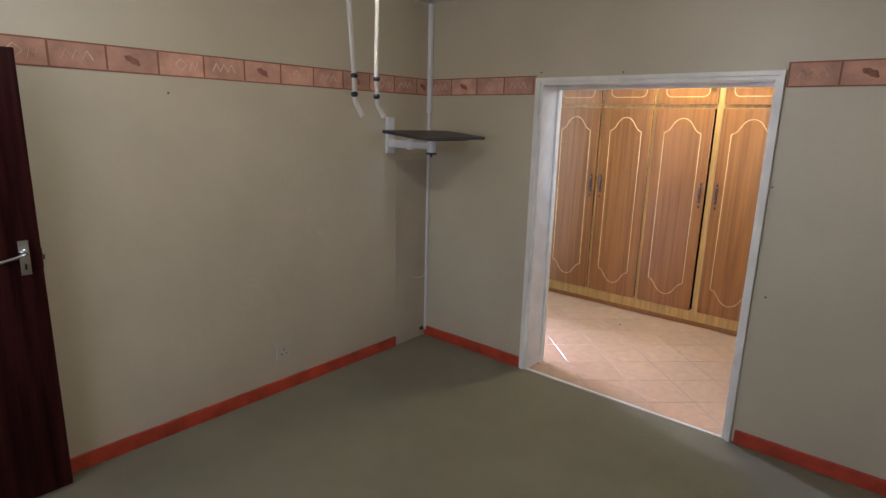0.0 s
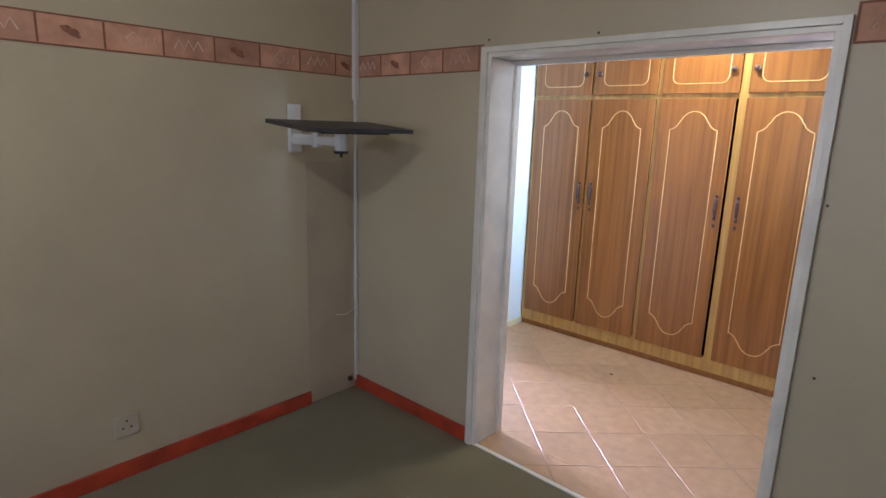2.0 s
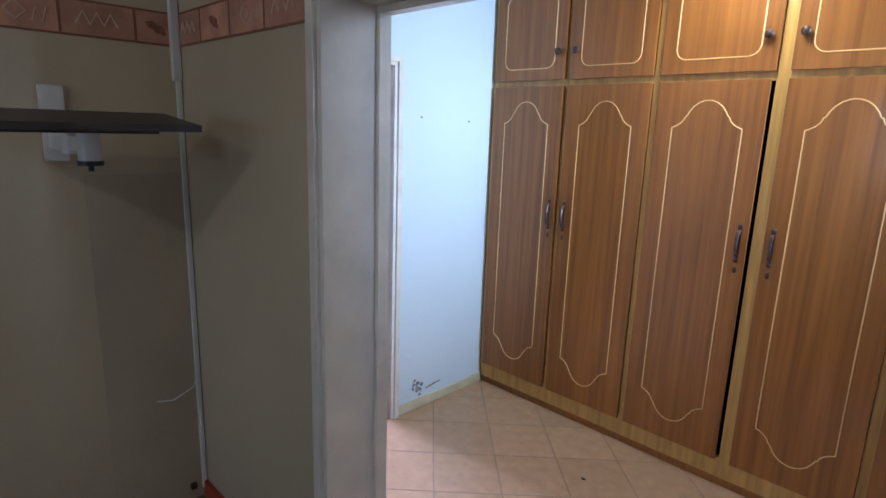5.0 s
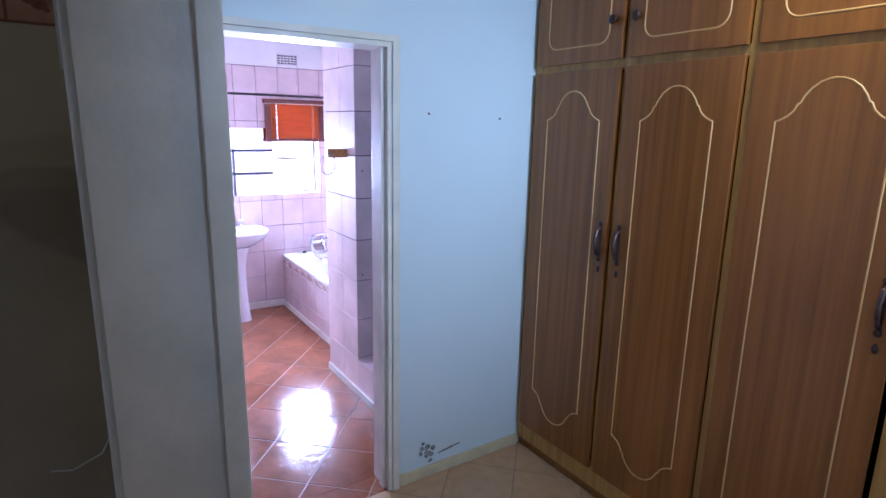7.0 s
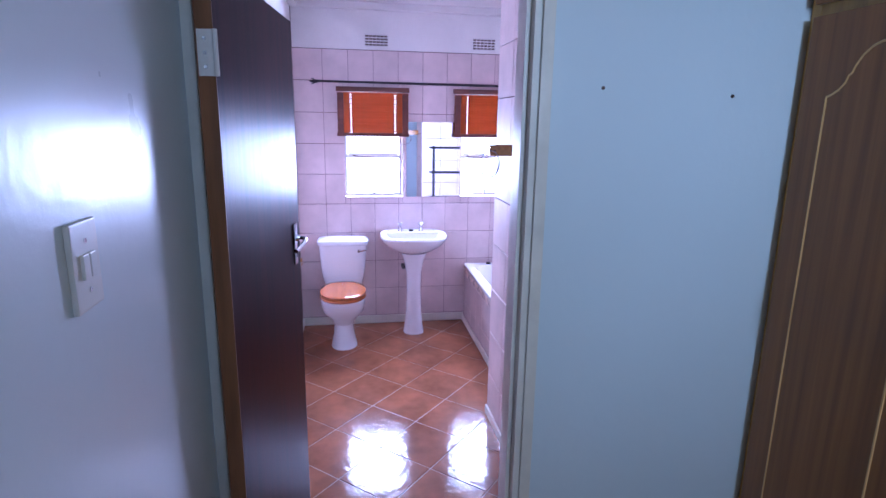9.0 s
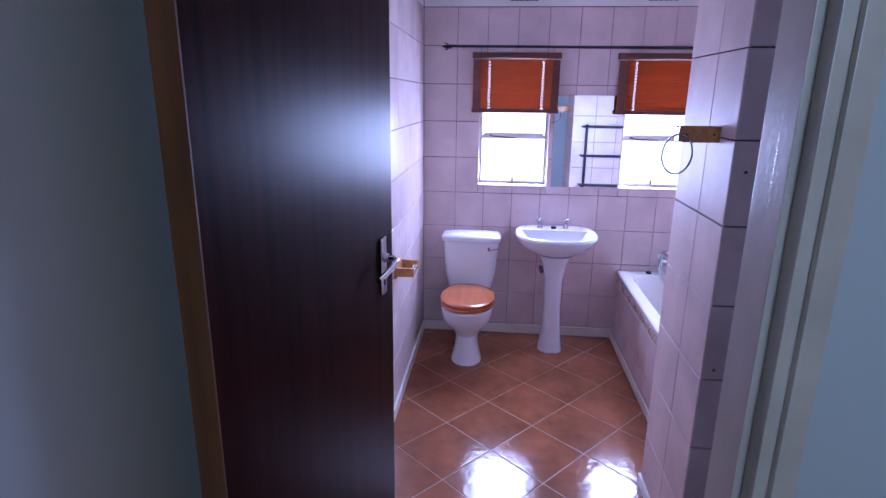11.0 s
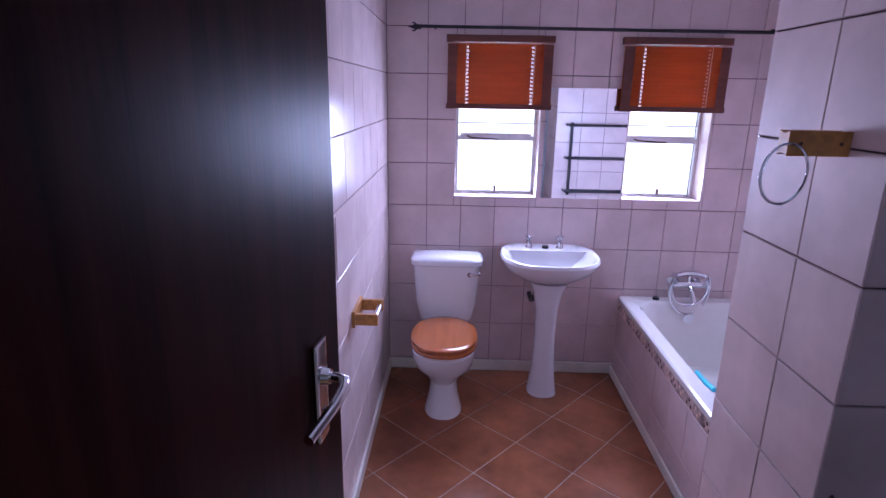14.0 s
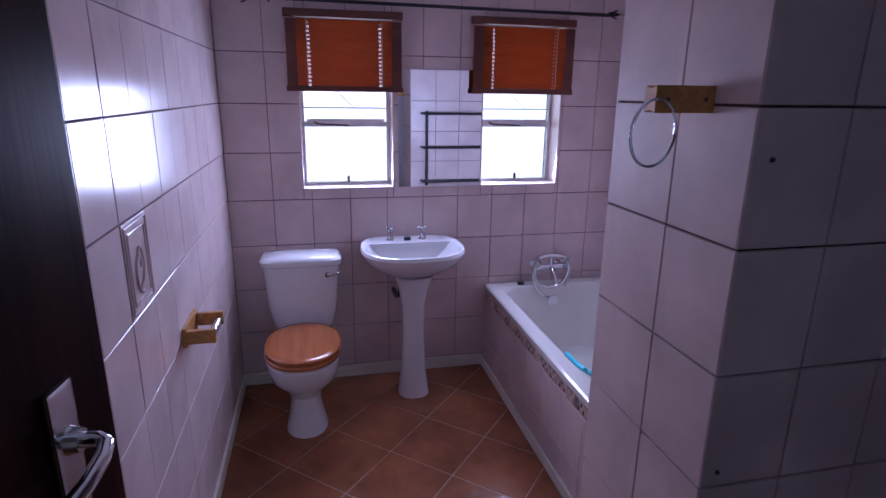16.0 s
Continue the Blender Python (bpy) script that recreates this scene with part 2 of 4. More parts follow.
wall_dressing_south = structure("wall_dressing_south", [(XL, OL - 0.03, YK, YK + 0.004, 0, HD), (OR + 0.03, DE, YK, YK + 0.004, 0, HD), (OL - 0.03, OR + 0.03, YK, YK + 0.004, OT + 0.03, HD)], M_white, "glossy white painted wall in the dressing room", "wall")
wall_east = structure("wall_east", [(XE, XE + 0.2, YS - 0.2, YB, 0, HB)], M_wall, "cream painted bedroom wall", "wall")
wall_south = structure("wall_south", [(XA - 0.2, -1.9, YS - 0.2, YS, 0, HB), (0.1, XE, YS - 0.2, YS, 0, HB), (-1.9, 0.1, YS - 0.2, YS, 0, 1.15), (-1.9, 0.1, YS - 0.2, YS, 2.35, HB)], M_wall, "cream bedroom wall with a window opening", "wall")
ceiling_bedroom = structure("ceiling_bedroom", [(XA - 0.2, XE + 0.2, YS - 0.2, YK, HB, HB + 0.1)], M_ceil, "flat white bedroom ceiling", "ceiling")
ceiling_dressing = structure("ceiling_dressing", [(XI, DE + 0.2, YK, 5.9, HD, HD + 0.1)], M_ceil, "flat white dressing room ceiling", "ceiling")
ceiling_bathroom = structure("ceiling_bathroom", [(XW - 0.2, XI, YL - 0.2, 5.9, HT, HT + 0.1)], M_ceil, "flat white bathroom ceiling", "ceiling")
wall_dressing_west = structure("wall_dressing_west", [(XI, XL, YK, DL - 0.002, 0, HD), (XI, XL, DR + 0.002, 5.9, 0, HD), (XI, XL, DL - 0.002, DR + 0.002, DT + 0.002, HD)], M_white, "pale blue-white gloss wall with the bathroom doorway", "wall")
wall_dressing_east = structure("wall_dressing_east", [(DE, DE + 0.2, YK, 4.65, 0, HD), (DE, DE + 0.2, 5.15, 5.9, 0, HD), (DE, DE + 0.2, 4.65, 5.15, 0, 1.85), (DE, DE + 0.2, 4.65, 5.15, 2.45, HD)], M_white, "white painted end wall with a small high window opening", "wall")
wall_dressing_north = structure("wall_dressing_north", [(XL, DE, 5.86, 5.98, 0, HD)], M_white, "plain wall behind the wardrobes", "wall")
W1, W2, WZ0, WZ1 = (3.934, 4.392), (4.866, 5.302), 1.065, 1.89
wall_bath_west = structure("wall_bath_west", [(XW - 0.2, XW - 0.008, YL - 0.2, W1[0], 0, HT), (XW - 0.2, XW - 0.008, W1[1], W2[0], 0, HT), (XW - 0.2, XW - 0.008, W2[1], 5.9, 0, HT),
                            (XW - 0.2, XW - 0.008, *W1, 0, WZ0), (XW - 0.2, XW - 0.008, *W1, WZ1, HT), (XW - 0.2, XW - 0.008, *W2, 0, WZ0), (XW - 0.2, XW - 0.008, *W2, WZ1, HT)], M_tgrout, "bathroom window wall in pinkish white tiles", "wall")
wall_bath_south = structure("wall_bath_south", [(XW - 0.2, XI, YL - 0.2, YL - 0.008, 0, HT)], M_tgrout, "bathroom side wall in pinkish white tiles", "wall")
wall_bath_north = structure("wall_bath_north", [(XW - 0.2, XI, YR + 0.008, 5.9, 0, HT)], M_tgrout, "tiled wall along the bath", "wall")
wall_shower = structure("wall_shower", [(PX0 + 0.008, PX1 - 0.008, PY + 0.008, YR, 0, HT)], M_tgrout, "tiled wall between the shower and the bath", "wall")
shower_kerb = structure("shower_kerb", [(PX1, XI - 0.004, PY, PY + 0.1, 0, 0.235)], M_tile, "low tiled kerb in front of the shower", "kerb")
structure("plaster_band", [(XW - 0.008, XW - 0.004, YL, YR, 2.19, HT)], M_ceil, "white plaster band above the wall tiles", "wall")
structure("plaster_band_south", [(XW, XI, YL - 0.008, YL - 0.004, 2.19, HT)], M_ceil, "white plaster band above the wall tiles", "wall")
structure("backdrop", [(XW - 1.6, XW - 1.55, 2.4, 6.9, -0.5, 3.6)], M_glow, "bright hazy daylight outside the bathroom window", "backdrop")


def skirt(name, x0, x1, y0, y1, h, material, label):
    bm = bmesh.new()
    box(bm, x0, x1, y0, y1, 0, h, 0.004)
    return tagged(part(name, bm, material), label, "baseboard", kind="structure")


skirt("baseboard_west", XA, XA + 0.018, YS, 3.013, 0.082, M_red, "scuffed red-orange painted skirting board")
skirt("baseboard_north_a", XA, OL - 0.065, YB - 0.018, YB, 0.082, M_red, "scuffed red-orange painted skirting board")
skirt("baseboard_north_b", OR + 0.065, XE, YB - 0.018, YB, 0.082, M_red, "scuffed red-orange painted skirting board")
skirt("baseboard_dressing", XL, XL + 0.014, DR + 0.055, YW - 0.01, 0.058, M_cream, "cream painted skirting in the dressing room")
skirt("baseboard_bath_west", XW, XW + 0.012, YL, 4.91, 0.066, M_frame, "cream tile skirting in the bathroom")
skirt("baseboard_bath_south", XW, XI, YL, YL + 0.012, 0.066, M_frame, "cream tile skirting in the bathroom")
skirt("baseboard_tub", XW, PX0, 4.898, 4.91, 0.05, M_frame, "cream skirting under the bath panel")
skirt("baseboard_shower", PX0, XI, PY - 0.012, PY, 0.05, M_frame, "cream skirting under the shower wall")
structure("threshold_strip", [(OL, OR, YB - 0.012, YB + 0.012, -0.01, 0.006)], M_frame, "pale metal strip between carpet and tiles", "threshold")
structure("kerb_top", [(PX1, XI - 0.006, PY - 0.004, PY + 0.104, 0.235, 0.243)], M_tile, "tile on top of the shower kerb", "kerb")
structure("cornice", [(XW, XI, YL, YL + 0.05, HT - 0.05, HT - 0.002), (XW, XW + 0.05, YL + 0.05, YR, HT - 0.05, HT - 0.002)], M_ceil, "white cornice under the bathroom ceiling", "cornice")


# door linings: opening to the dressing room, and the bathroom doorway
def lining(name, boxes, label):
    d = thing(name, (0, 0, 0), label, "door frame", kind="structure")
    for n, b in boxes:
        bm = bmesh.new()
        box(bm, *b, 0.0015)
        part(n, bm, M_frame, d)
    return d


lining("door_frame_1", [("jamb", (OL - 0.02, OL, YB - 0.012, YK + 0.012, 0, OT)), ("jamb", (OR, OR + 0.02, YB - 0.012, YK + 0.012, 0, OT)), ("head", (OL - 0.02, OR + 0.02, YB - 0.012, YK + 0.012, OT, OT + 0.02)),
                       ("architrave", (OL - 0.055, OL - 0.02, YB - 0.026, YB, 0, OT + 0.045)), ("architrave", (OR + 0.02, OR + 0.045, YB - 0.026, YB, 0, OT + 0.045)), ("architrave", (OL - 0.02, OR + 0.02, YB - 0.026, YB, OT + 0.02, OT + 0.045)),
                       ("bead", (OL, OL + 0.016, YK - 0.03, YK + 0.013, 0, OT - 0.001)), ("bead", (OL + 0.016, OR, YK - 0.03, YK + 0.013, OT - 0.022, OT - 0.001)),
                       ("architrave", (OL - 0.055, OL - 0.02, YK + 0.004, YK + 0.024, 0, OT + 0.045)), ("architrave", (OR + 0.02, OR + 0.045, YK + 0.004, YK + 0.024, 0, OT + 0.045))],
       "cream enamelled steel frame round the wide opening")
lining("door_frame_2", [("jamb", (XI - 0.012, XL + 0.012, DL - 0.02, DL, 0, DT)), ("jamb", (XI - 0.012, XL + 0.012, DR, DR + 0.02, 0, DT)), ("head", (XI - 0.012, XL + 0.012, DL - 0.02, DR + 0.02, DT, DT + 0.02)),
                       ("architrave", (XL, XL + 0.024, DL - 0.062, DL - 0.02, 0, DT + 0.045)), ("architrave", (XL, XL + 0.024, DR + 0.02, DR + 0.052, 0, DT + 0.045)), ("architrave", (XL, XL + 0.024, DL - 0.02, DR + 0.02, DT + 0.02, DT + 0.045)),
                       ("stop", (XL - 0.06, XL - 0.02, DR - 0.014, DR, 0, DT - 0.001))],
       "cream enamelled frame of the bathroom door")


# ------------------------------------------------------------------ bedroom things
def border(name, axis, start, stop, first, lift=0.0):
    """Wallpaper border of panels about 0.24 m long with printed motifs."""
    b = thing(name, (0, 0, 0), "terracotta patterned wallpaper border with zigzag and leaf motifs", "border", kind="structure")
    z0, z1 = 1.988 + lift, 2.112 + lift

    def slab(bm, u0, u1, a, c, d):
        if axis == "x":
            box(bm, XA + 0.0005, XA + d, u0, u1, a, c)
        else:
            box(bm, u0, u1, YB - d, YB - 0.0005, a, c)

    def place(u, z, d):
        return (XA + d, u, z) if axis == "x" else (u, YB - d, z)
    bm = bmesh.new()
    slab(bm, start, stop, z1 - 0.007, z1, 0.0036)
    slab(bm, start, stop, z0, z0 + 0.007, 0.0036)
    part("edge_line", bm, M_border_line, b)
    u, k = first, 0
    while u < stop:
        u0, u1 = max(u, start), min(u + 0.24, stop)
        if u1 - u0 > 0.02:
            bm = bmesh.new()
            slab(bm, u0, u1, z0 + 0.006, z1 - 0.006, 0.0022)
            part("panel", bm, M_border, b)
            bm = bmesh.new()
            slab(bm, u0, u0 + 0.009, z0 + 0.008, z1 - 0.008, 0.003)
            part("panel_line", bm, M_border_line, b)
            c, zm = (u0 + u1) / 2, (z0 + z1) / 2
            if u1 - u0 > 0.15:
                bm = bmesh.new()
                if k % 3 == 1:
                    for dx, dz, r in ((-0.012, 0.008, 0.02), (0.012, -0.004, 0.022), (0.028, -0.018, 0.01), (-0.026, 0.014, 0.009)):
                        thin = (0.0016, r, r * 0.75) if axis == "x" else (r, 0.0016, r * 0.75)
                        ball(bm, place(c + dx, zm + dz, 0.002), *thin, 10)
                    part("leaf_motif", bm, M_border_dark, b)
                elif k % 3 == 2:
                    tube(bm, [place(c + dx, zm + dz, 0.003) for dx, dz in ((-0.03, 0), (0, 0.03), (0.03, 0), (0, -0.03), (-0.03, 0))], 0.003, 5)
                    tube(bm, [place(c + dx, zm + dz, 0.003) for dx, dz in ((0.045, -0.03), (0.06, 0.02), (0.075, -0.03), (0.09, 0.02))], 0.0025, 5)
                    part("diamond_motif", bm, M_border_pale, b)
                else:
                    tube(bm, [place(c - 0.066 + 0.022 * i, zm + (0.024 if i % 2 else -0.018), 0.003) for i in range(7)], 0.0038, 5)
                    part("zigzag_motif", bm, M_border_pale, b)
        u += 0.24
        k += 1


border("border_west", "x", -2.0, YB - 0.004, 1.066 - 13 * 0.24)
border("border_north_a", "y", XA + 0.004, OL - 0.06, -2.72 - 0.02)
border("border_north_b", "y", OR + 0.05, XE, OR + 0.03, 0.022)

# shade beside the corner, below the bracket, painted as a thin darker sheet
structure("corner_shade_strip", [(XA, XA + 0.0015, 3.013, YB - 0.002, 0.002, 1.50)], M_cornershade, "darker strip on the wall that stands in for shade in the bedroom corner", "wall")

# conduit in the corner
cd = thing("cable_trunking", (XA + 0.02, YB - 0.02, 0), "white plastic cable trunking in the wall corner", "cable trunking")
solid("upper_duct", XA + 0.002, XA + 0.032, YB - 0.034, YB - 0.004, 1.86, HB - 0.003, M_plastic, cd, bevel=0.003)
solid("lower_duct", XA + 0.002, XA + 0.02, YB - 0.022, YB - 0.004, 0.05, 1.86, M_plastic, cd, bevel=0.002)
bm = bmesh.new()
tube(bm, [(XA + 0.02, YB - 0.02, 0.62), (XA + 0.06, YB - 0.05, 0.58), (XA + 0.07, YB - 0.14, 0.55), (XA + 0.05, YB - 0.2, 0.555)], 0.0028, 6)
part("loose_wire", bm, M_plastic, cd, "thin loose white wire", True)
solid("outlet_stub", XA + 0.001, XA + 0.02, YB - 0.075, YB - 0.05, 0.06, 0.085, M_bronze, cd)

# wall bracket with tray
br = thing("wall_bracket", (XA, 2.94, 1.56), "white swivel wall bracket carrying a flat dark tray", "wall bracket")
solid("wall_plate", XA + 0.001, XA + 0.028, 2.90, 2.975, 1.555, 1.815, M_plastic, br, bevel=0.008)
bm = bmesh.new()
box(bm, XA + 0.028, -2.50, 2.915, 2.955, 1.60, 1.655, 0.008)
part("arm", bm, M_plastic, br)
bm = bmesh.new()
box(bm, -2.51, -2.30, 2.925, 2.965, 1.605, 1.65, 0.008)
part("arm", bm, M_plastic, br)
bm = bmesh.new()
cyl(bm, (-2.50, 2.938, 1.592), (-2.50, 2.938, 1.665), 0.026, seg=20)
part("pivot", bm, M_plastic, br, smooth=True)
bm = bmesh.new()
cyl(bm, (-2.30, 2.945, 1.58), (-2.30, 2.945, 1.69), 0.032, seg=20)
part("pivot", bm, M_plastic, br, smooth=True)
bm = bmesh.new()
cyl(bm, (-2.30, 2.945, 1.568), (-2.30, 2.945, 1.582), 0.036, seg=20)
cyl(bm, (-2.30, 2.945, 1.55), (-2.30, 2.945, 1.568), 0.008, seg=10)
part("knob", bm, M_black, br, smooth=True)
TRAY = pose(-2.22, 2.885, 1.702, 0, 5, -4)
bm = bmesh.new()
box(bm, -0.19, 0.19, -0.30, 0.30, -0.008, 0.012, 0.003, TRAY)
part("tray", bm, M_shelf, br, "dark scratched flat board")
bm = bmesh.new()
box(bm, -0.13, 0.13, -0.18, 0.2, -0.022, -0.008, 0.004, TRAY)
part("tray_support", bm, M_black, br)

# double socket on the wall
sk = thing("wall_socket", (XA, 1.97, 0.25), "cream plastic wall socket plate", "socket")
solid("plate", XA + 0.0005, XA + 0.011, 1.915, 2.025, 0.215, 0.325, M_sock, sk, bevel=0.005)
for dy, dz in ((0, 0.022), (-0.018, -0.012), (0.018, -0.012)):
    bm = bmesh.new()
    cyl(bm, (XA + 0.008, 1.97 + dy, 0.27 + dz), (XA + 0.0125, 1.97 + dy, 0.27 + dz), 0.005, seg=10)
    part("socket_hole", bm, M_black, sk)


def handle_set(parent, at, out, along, back=False):
    """Lever handle on a long plate; out: away from the leaf, along: where the lever points."""
    at, out, along = Vector(at), Vector(out).normalized(), Vector(along).normalized()
    m = Matrix((along.to_4d(), out.to_4d(), Vector((0, 0, 1, 0)), Vector((0, 0, 0, 1)))).transposed()
    for i in range(3):
        m[i][3] = at[i]
    for j in range(3):
        m[3][j] = 0
    bm = bmesh.new()
    box(bm, -0.02, 0.02, 0.0, 0.009, -0.07, 0.085, 0.004, m)
    plate = part("handle_plate", bm, M_chrome, parent, "chrome back plate")
    bm = bmesh.new()
    tube(bm, [m @ Vector(p) for p in ((0, 0.008, 0.03), (0, 0.034, 0.03), (0.006, 0.043, 0.029), (0.022, 0.046, 0.024), (0.05, 0.043, 0.016), (0.08, 0.036, 0.009), (0.115, 0.030, 0.004))], 0.0075, 10)
    cyl(bm, m @ Vector((0, 0.008, 0.03)), m @ Vector((0, 0.02, 0.03)), 0.014, 0.011, 14)
    part("lever", bm, M_chrome, plate, "chrome lever handle", True)
    bm = bmesh.new()
    box(bm, -0.004, 0.004, 0.0085, 0.0105, -0.045, -0.02, 0.0, m)
    part("keyhole", bm, M_black, plate)


# bedroom door, folded back near the wall
d1 = thing("door_1", (-2.62, -0.1, 0), "dark mahogany flush door standing open by the wall", "door", kind="structure")
bm = bmesh.new()
box(bm, -2.645, -2.603, -0.13, 0.681, 0.012, 2.05, 0.003)
part("leaf", bm, M_dark, d1)
handle_set(d1, (-2.603, 0.615, 1.16), (1, 0, 0), (0, -1, 0))
bm = bmesh.new()
box(bm, -2.635, -2.613, 0.68, 0.686, 1.11, 1.2)
box(bm, -2.63, -2.618, 0.68, 0.695, 1.145, 1.165)
part("latch", bm, M_bronze, d1)
bm = bmesh.new()
cyl(bm, (XA + 0.001, -0.14, 0.3), (XA + 0.001, -0.14, 1.8), 0.012)
box(bm, XA + 0.001, -2.63, -0.15, -0.13, 0.25, 1.85)
part("hinge_post", bm, M_frame, d1)

# hanging pull cords
fan = thing("pull_cord_light", (-0.93, 1.11, HB), "ceiling rose with two hanging cotton pull cords", "ceiling light")
bm = bmesh.new()
cyl(bm, (-0.93, 1.11, HB - 0.05), (-0.93, 1.11, HB - 0.001), 0.10, 0.13, 28)
part("ceiling_rose", bm, M_plastic, fan, smooth=True)
bm = bmesh.new()
cyl(bm, (-0.93, 1.11, HB - 0.09), (-0.93, 1.11, HB - 0.05), 0.022, 0.026, 16)
part("bulb_holder", bm, M_plastic, fan, smooth=True)
for cx, cy, lean in ((-0.905, 1.05, 0.02), (-0.95, 1.175, -0.006)):
    bm = bmesh.new()
    tube(bm, [(cx - lean, cy - lean, HB - 0.05), (cx - lean * 0.7, cy - lean, 2.3), (cx, cy, 1.93), (cx, cy + 0.004, 1.845), (cx + 0.01, cy + 0.022, 1.805)], 0.0065, 8)
    cord = part("pull_cord", bm, M_cord, fan, smooth=True)
    for z in (1.865, 1.915):
        bm = bmesh.new()
        ball(bm, (cx, cy + 0.002, z), 0.0105, 0.0105, 0.009, 10)
        part("bead", bm, M_black, cord, "dark bead", True)

# ------------------------------------------------------------------ dressing room: wardrobes
wr = thing("wardrobe", (-1.0, YW + 0.3, 0), "built-in wardrobe with honey wood frame and brown panel doors", "wardrobe")
XR = DE
STILES = [(-2.68, -2.645), (-2.155, -2.125), (-1.642, -1.607), (-1.098, -1.045), (-0.552, -0.515), (-0.06, -0.03), (0.45, 0.49), (0.95, 0.98), (XR - 0.03, XR)]
RAILS = [(0.045, 0.15), (1.958, 1.998), (2.52, HD - 0.004)]
for a, b in STILES:
    solid("stile", a, b, YW, YW + 0.03, 0.045, HD - 0.004, M_pine, wr, bevel=0.002)
for a, b in zip([s[1] for s in STILES[:-1]], [s[0] for s in STILES[1:]]):
    for z0, z1 in RAILS:
        solid("rail", a, b, YW + 0.002, YW + 0.03, z0, z1, M_pine, wr)
solid("plinth", -2.68, XR, YW + 0.012, YW + 0.06, 0.0, 0.045, M_wood, wr)
solid("carcass", -2.68, XR, YW + 0.2, 5.85, 0.001, HD - 0.004, M_dark, wr)


def arch_line(w, z0, z1):
    """Panel line with an ogee head and foot, half width w, shoulders at z0 and z1."""
    half = [(w, 0.0), (w, 0.008), (w * 0.92, 0.012), (w * 0.78, 0.024), (w * 0.67, 0.041), (w * 0.62, 0.060), (w * 0.57, 0.064), (w * 0.52, 0.082), (w * 0.41, 0.106), (w * 0.26, 0.124), (w * 0.12, 0.132), (0.0, 0.134)]
    up = [(x, z1 + dz) for x, dz in half] + [(-x, z1 + dz) for x, dz in half[-2::-1]]
    down = [(-x, z0 - dz) for x, dz in half] + [(x, z0 - dz) for x, dz in half[-2::-1]]
    return up + down + [up[0]]


def round_line(w, z0, z1, r=0.05):
    pts = []
    for cx, cz, a0 in ((w - r, z1 - r, 0), (-w + r, z1 - r, 90), (-w + r, z0 + r, 180), (w - r, z0 + r, 270)):
        pts += [(cx + r * math.cos(radians(a0 + 15 * k)), cz + r * math.sin(radians(a0 + 15 * k))) for k in range(7)]
    return pts + [pts[0]]


def wardrobe_door(x0, x1, z0, z1, knob_side, tall, ajar=0.0, hinge="l"):
    hx = x0 if hinge == "l" else x1
    m = pose(hx, YW - 0.003, 0, 0, 0, -ajar if hinge == "l" else ajar)
    s = 1 if hinge == "l" else -1
    w = x1 - x0
    bm = bmesh.new()
    box(bm, min(0, s * w), max(0, s * w), -0.018, 0.0, z0, z1, 0.003, m)
    name = "tall_door" if tall else "top_door"
    d = part(name, bm, M_wood, wr)
    cx = s * w / 2
    line = arch_line(w / 2 - 0.088, z0 + 0.245, z1 - 0.222) if tall else round_line(w / 2 - 0.07, z0 + 0.065, z1 - 0.065)
    bm = bmesh.new()
    tube(bm, [m @ Vector((cx + px, -0.018, pz)) for px, pz in line], 0.0034, 5)
    part("inlay", bm, M_inlay, d, "pale routed inlay line")
    kx = cx + knob_side * (w / 2 - (0.035 if tall else 0.04))
    bm = bmesh.new()
    if tall:
        zc = 1.235
        box(bm, kx - 0.008, kx + 0.008, -0.022, -0.017, zc - 0.085, zc + 0.085, 0.002, m)
        tube(bm, [m @ Vector((kx, -0.018 - o, zc + dz)) for o, dz in ((0.0, -0.06), (0.02, -0.052), (0.03, -0.02), (0.032, 0.0), (0.03, 0.02), (0.02, 0.052), (0.0, 0.06))], 0.0075, 8)
        ball(bm, m @ Vector((kx, -0.02, zc + 0.078)), 0.012, 0.006, 0.012, 10)
        ball(bm, m @ Vector((kx, -0.02, zc - 0.078)), 0.012, 0.006, 0.012, 10)
        h = part("handle", bm, M_bronze, d, "aged bronze bow handle", True)
        bm = bmesh.new()
        ball(bm, m @ Vector((kx, -0.019, zc - 0.125)), 0.009, 0.004, 0.015, 10)
        part("keyhole_plate", bm, M_bronze, h, smooth=True)
    else:
        zc = z0 + 0.15
        cyl(bm, m @ Vector((kx, -0.017, zc)), m @ Vector((kx, -0.034, zc)), 0.009, 0.007, 12)
        ball(bm, m @ Vector((kx, -0.04, zc)), 0.02, 0.013, 0.02, 16)
        part("knob", bm, M_bronze, d, "round bronze knob", True)


SIDE = [1, -1, 1, -1, 1, -1, 1, -1]
for i in range(8):
    a, b = STILES[i][1] + 0.001, STILES[i + 1][0] - 0.001
    if i == 0:
        a = STILES[0][1] - 0.002
    if i == 2:
        b = STILES[3][0] - 0.013
    wardrobe_door(a, b, 0.146, 1.962, SIDE[i], True, 0.5 if i == 2 else 0.0, "l" if SIDE[i] > 0 else "r")
    wardrobe_door(a, (STILES[3][0] - 0.001) if i == 2 else b, 1.994, 2.53, SIDE[i], False, 0.0, "l" if SIDE[i] > 0 else "r")

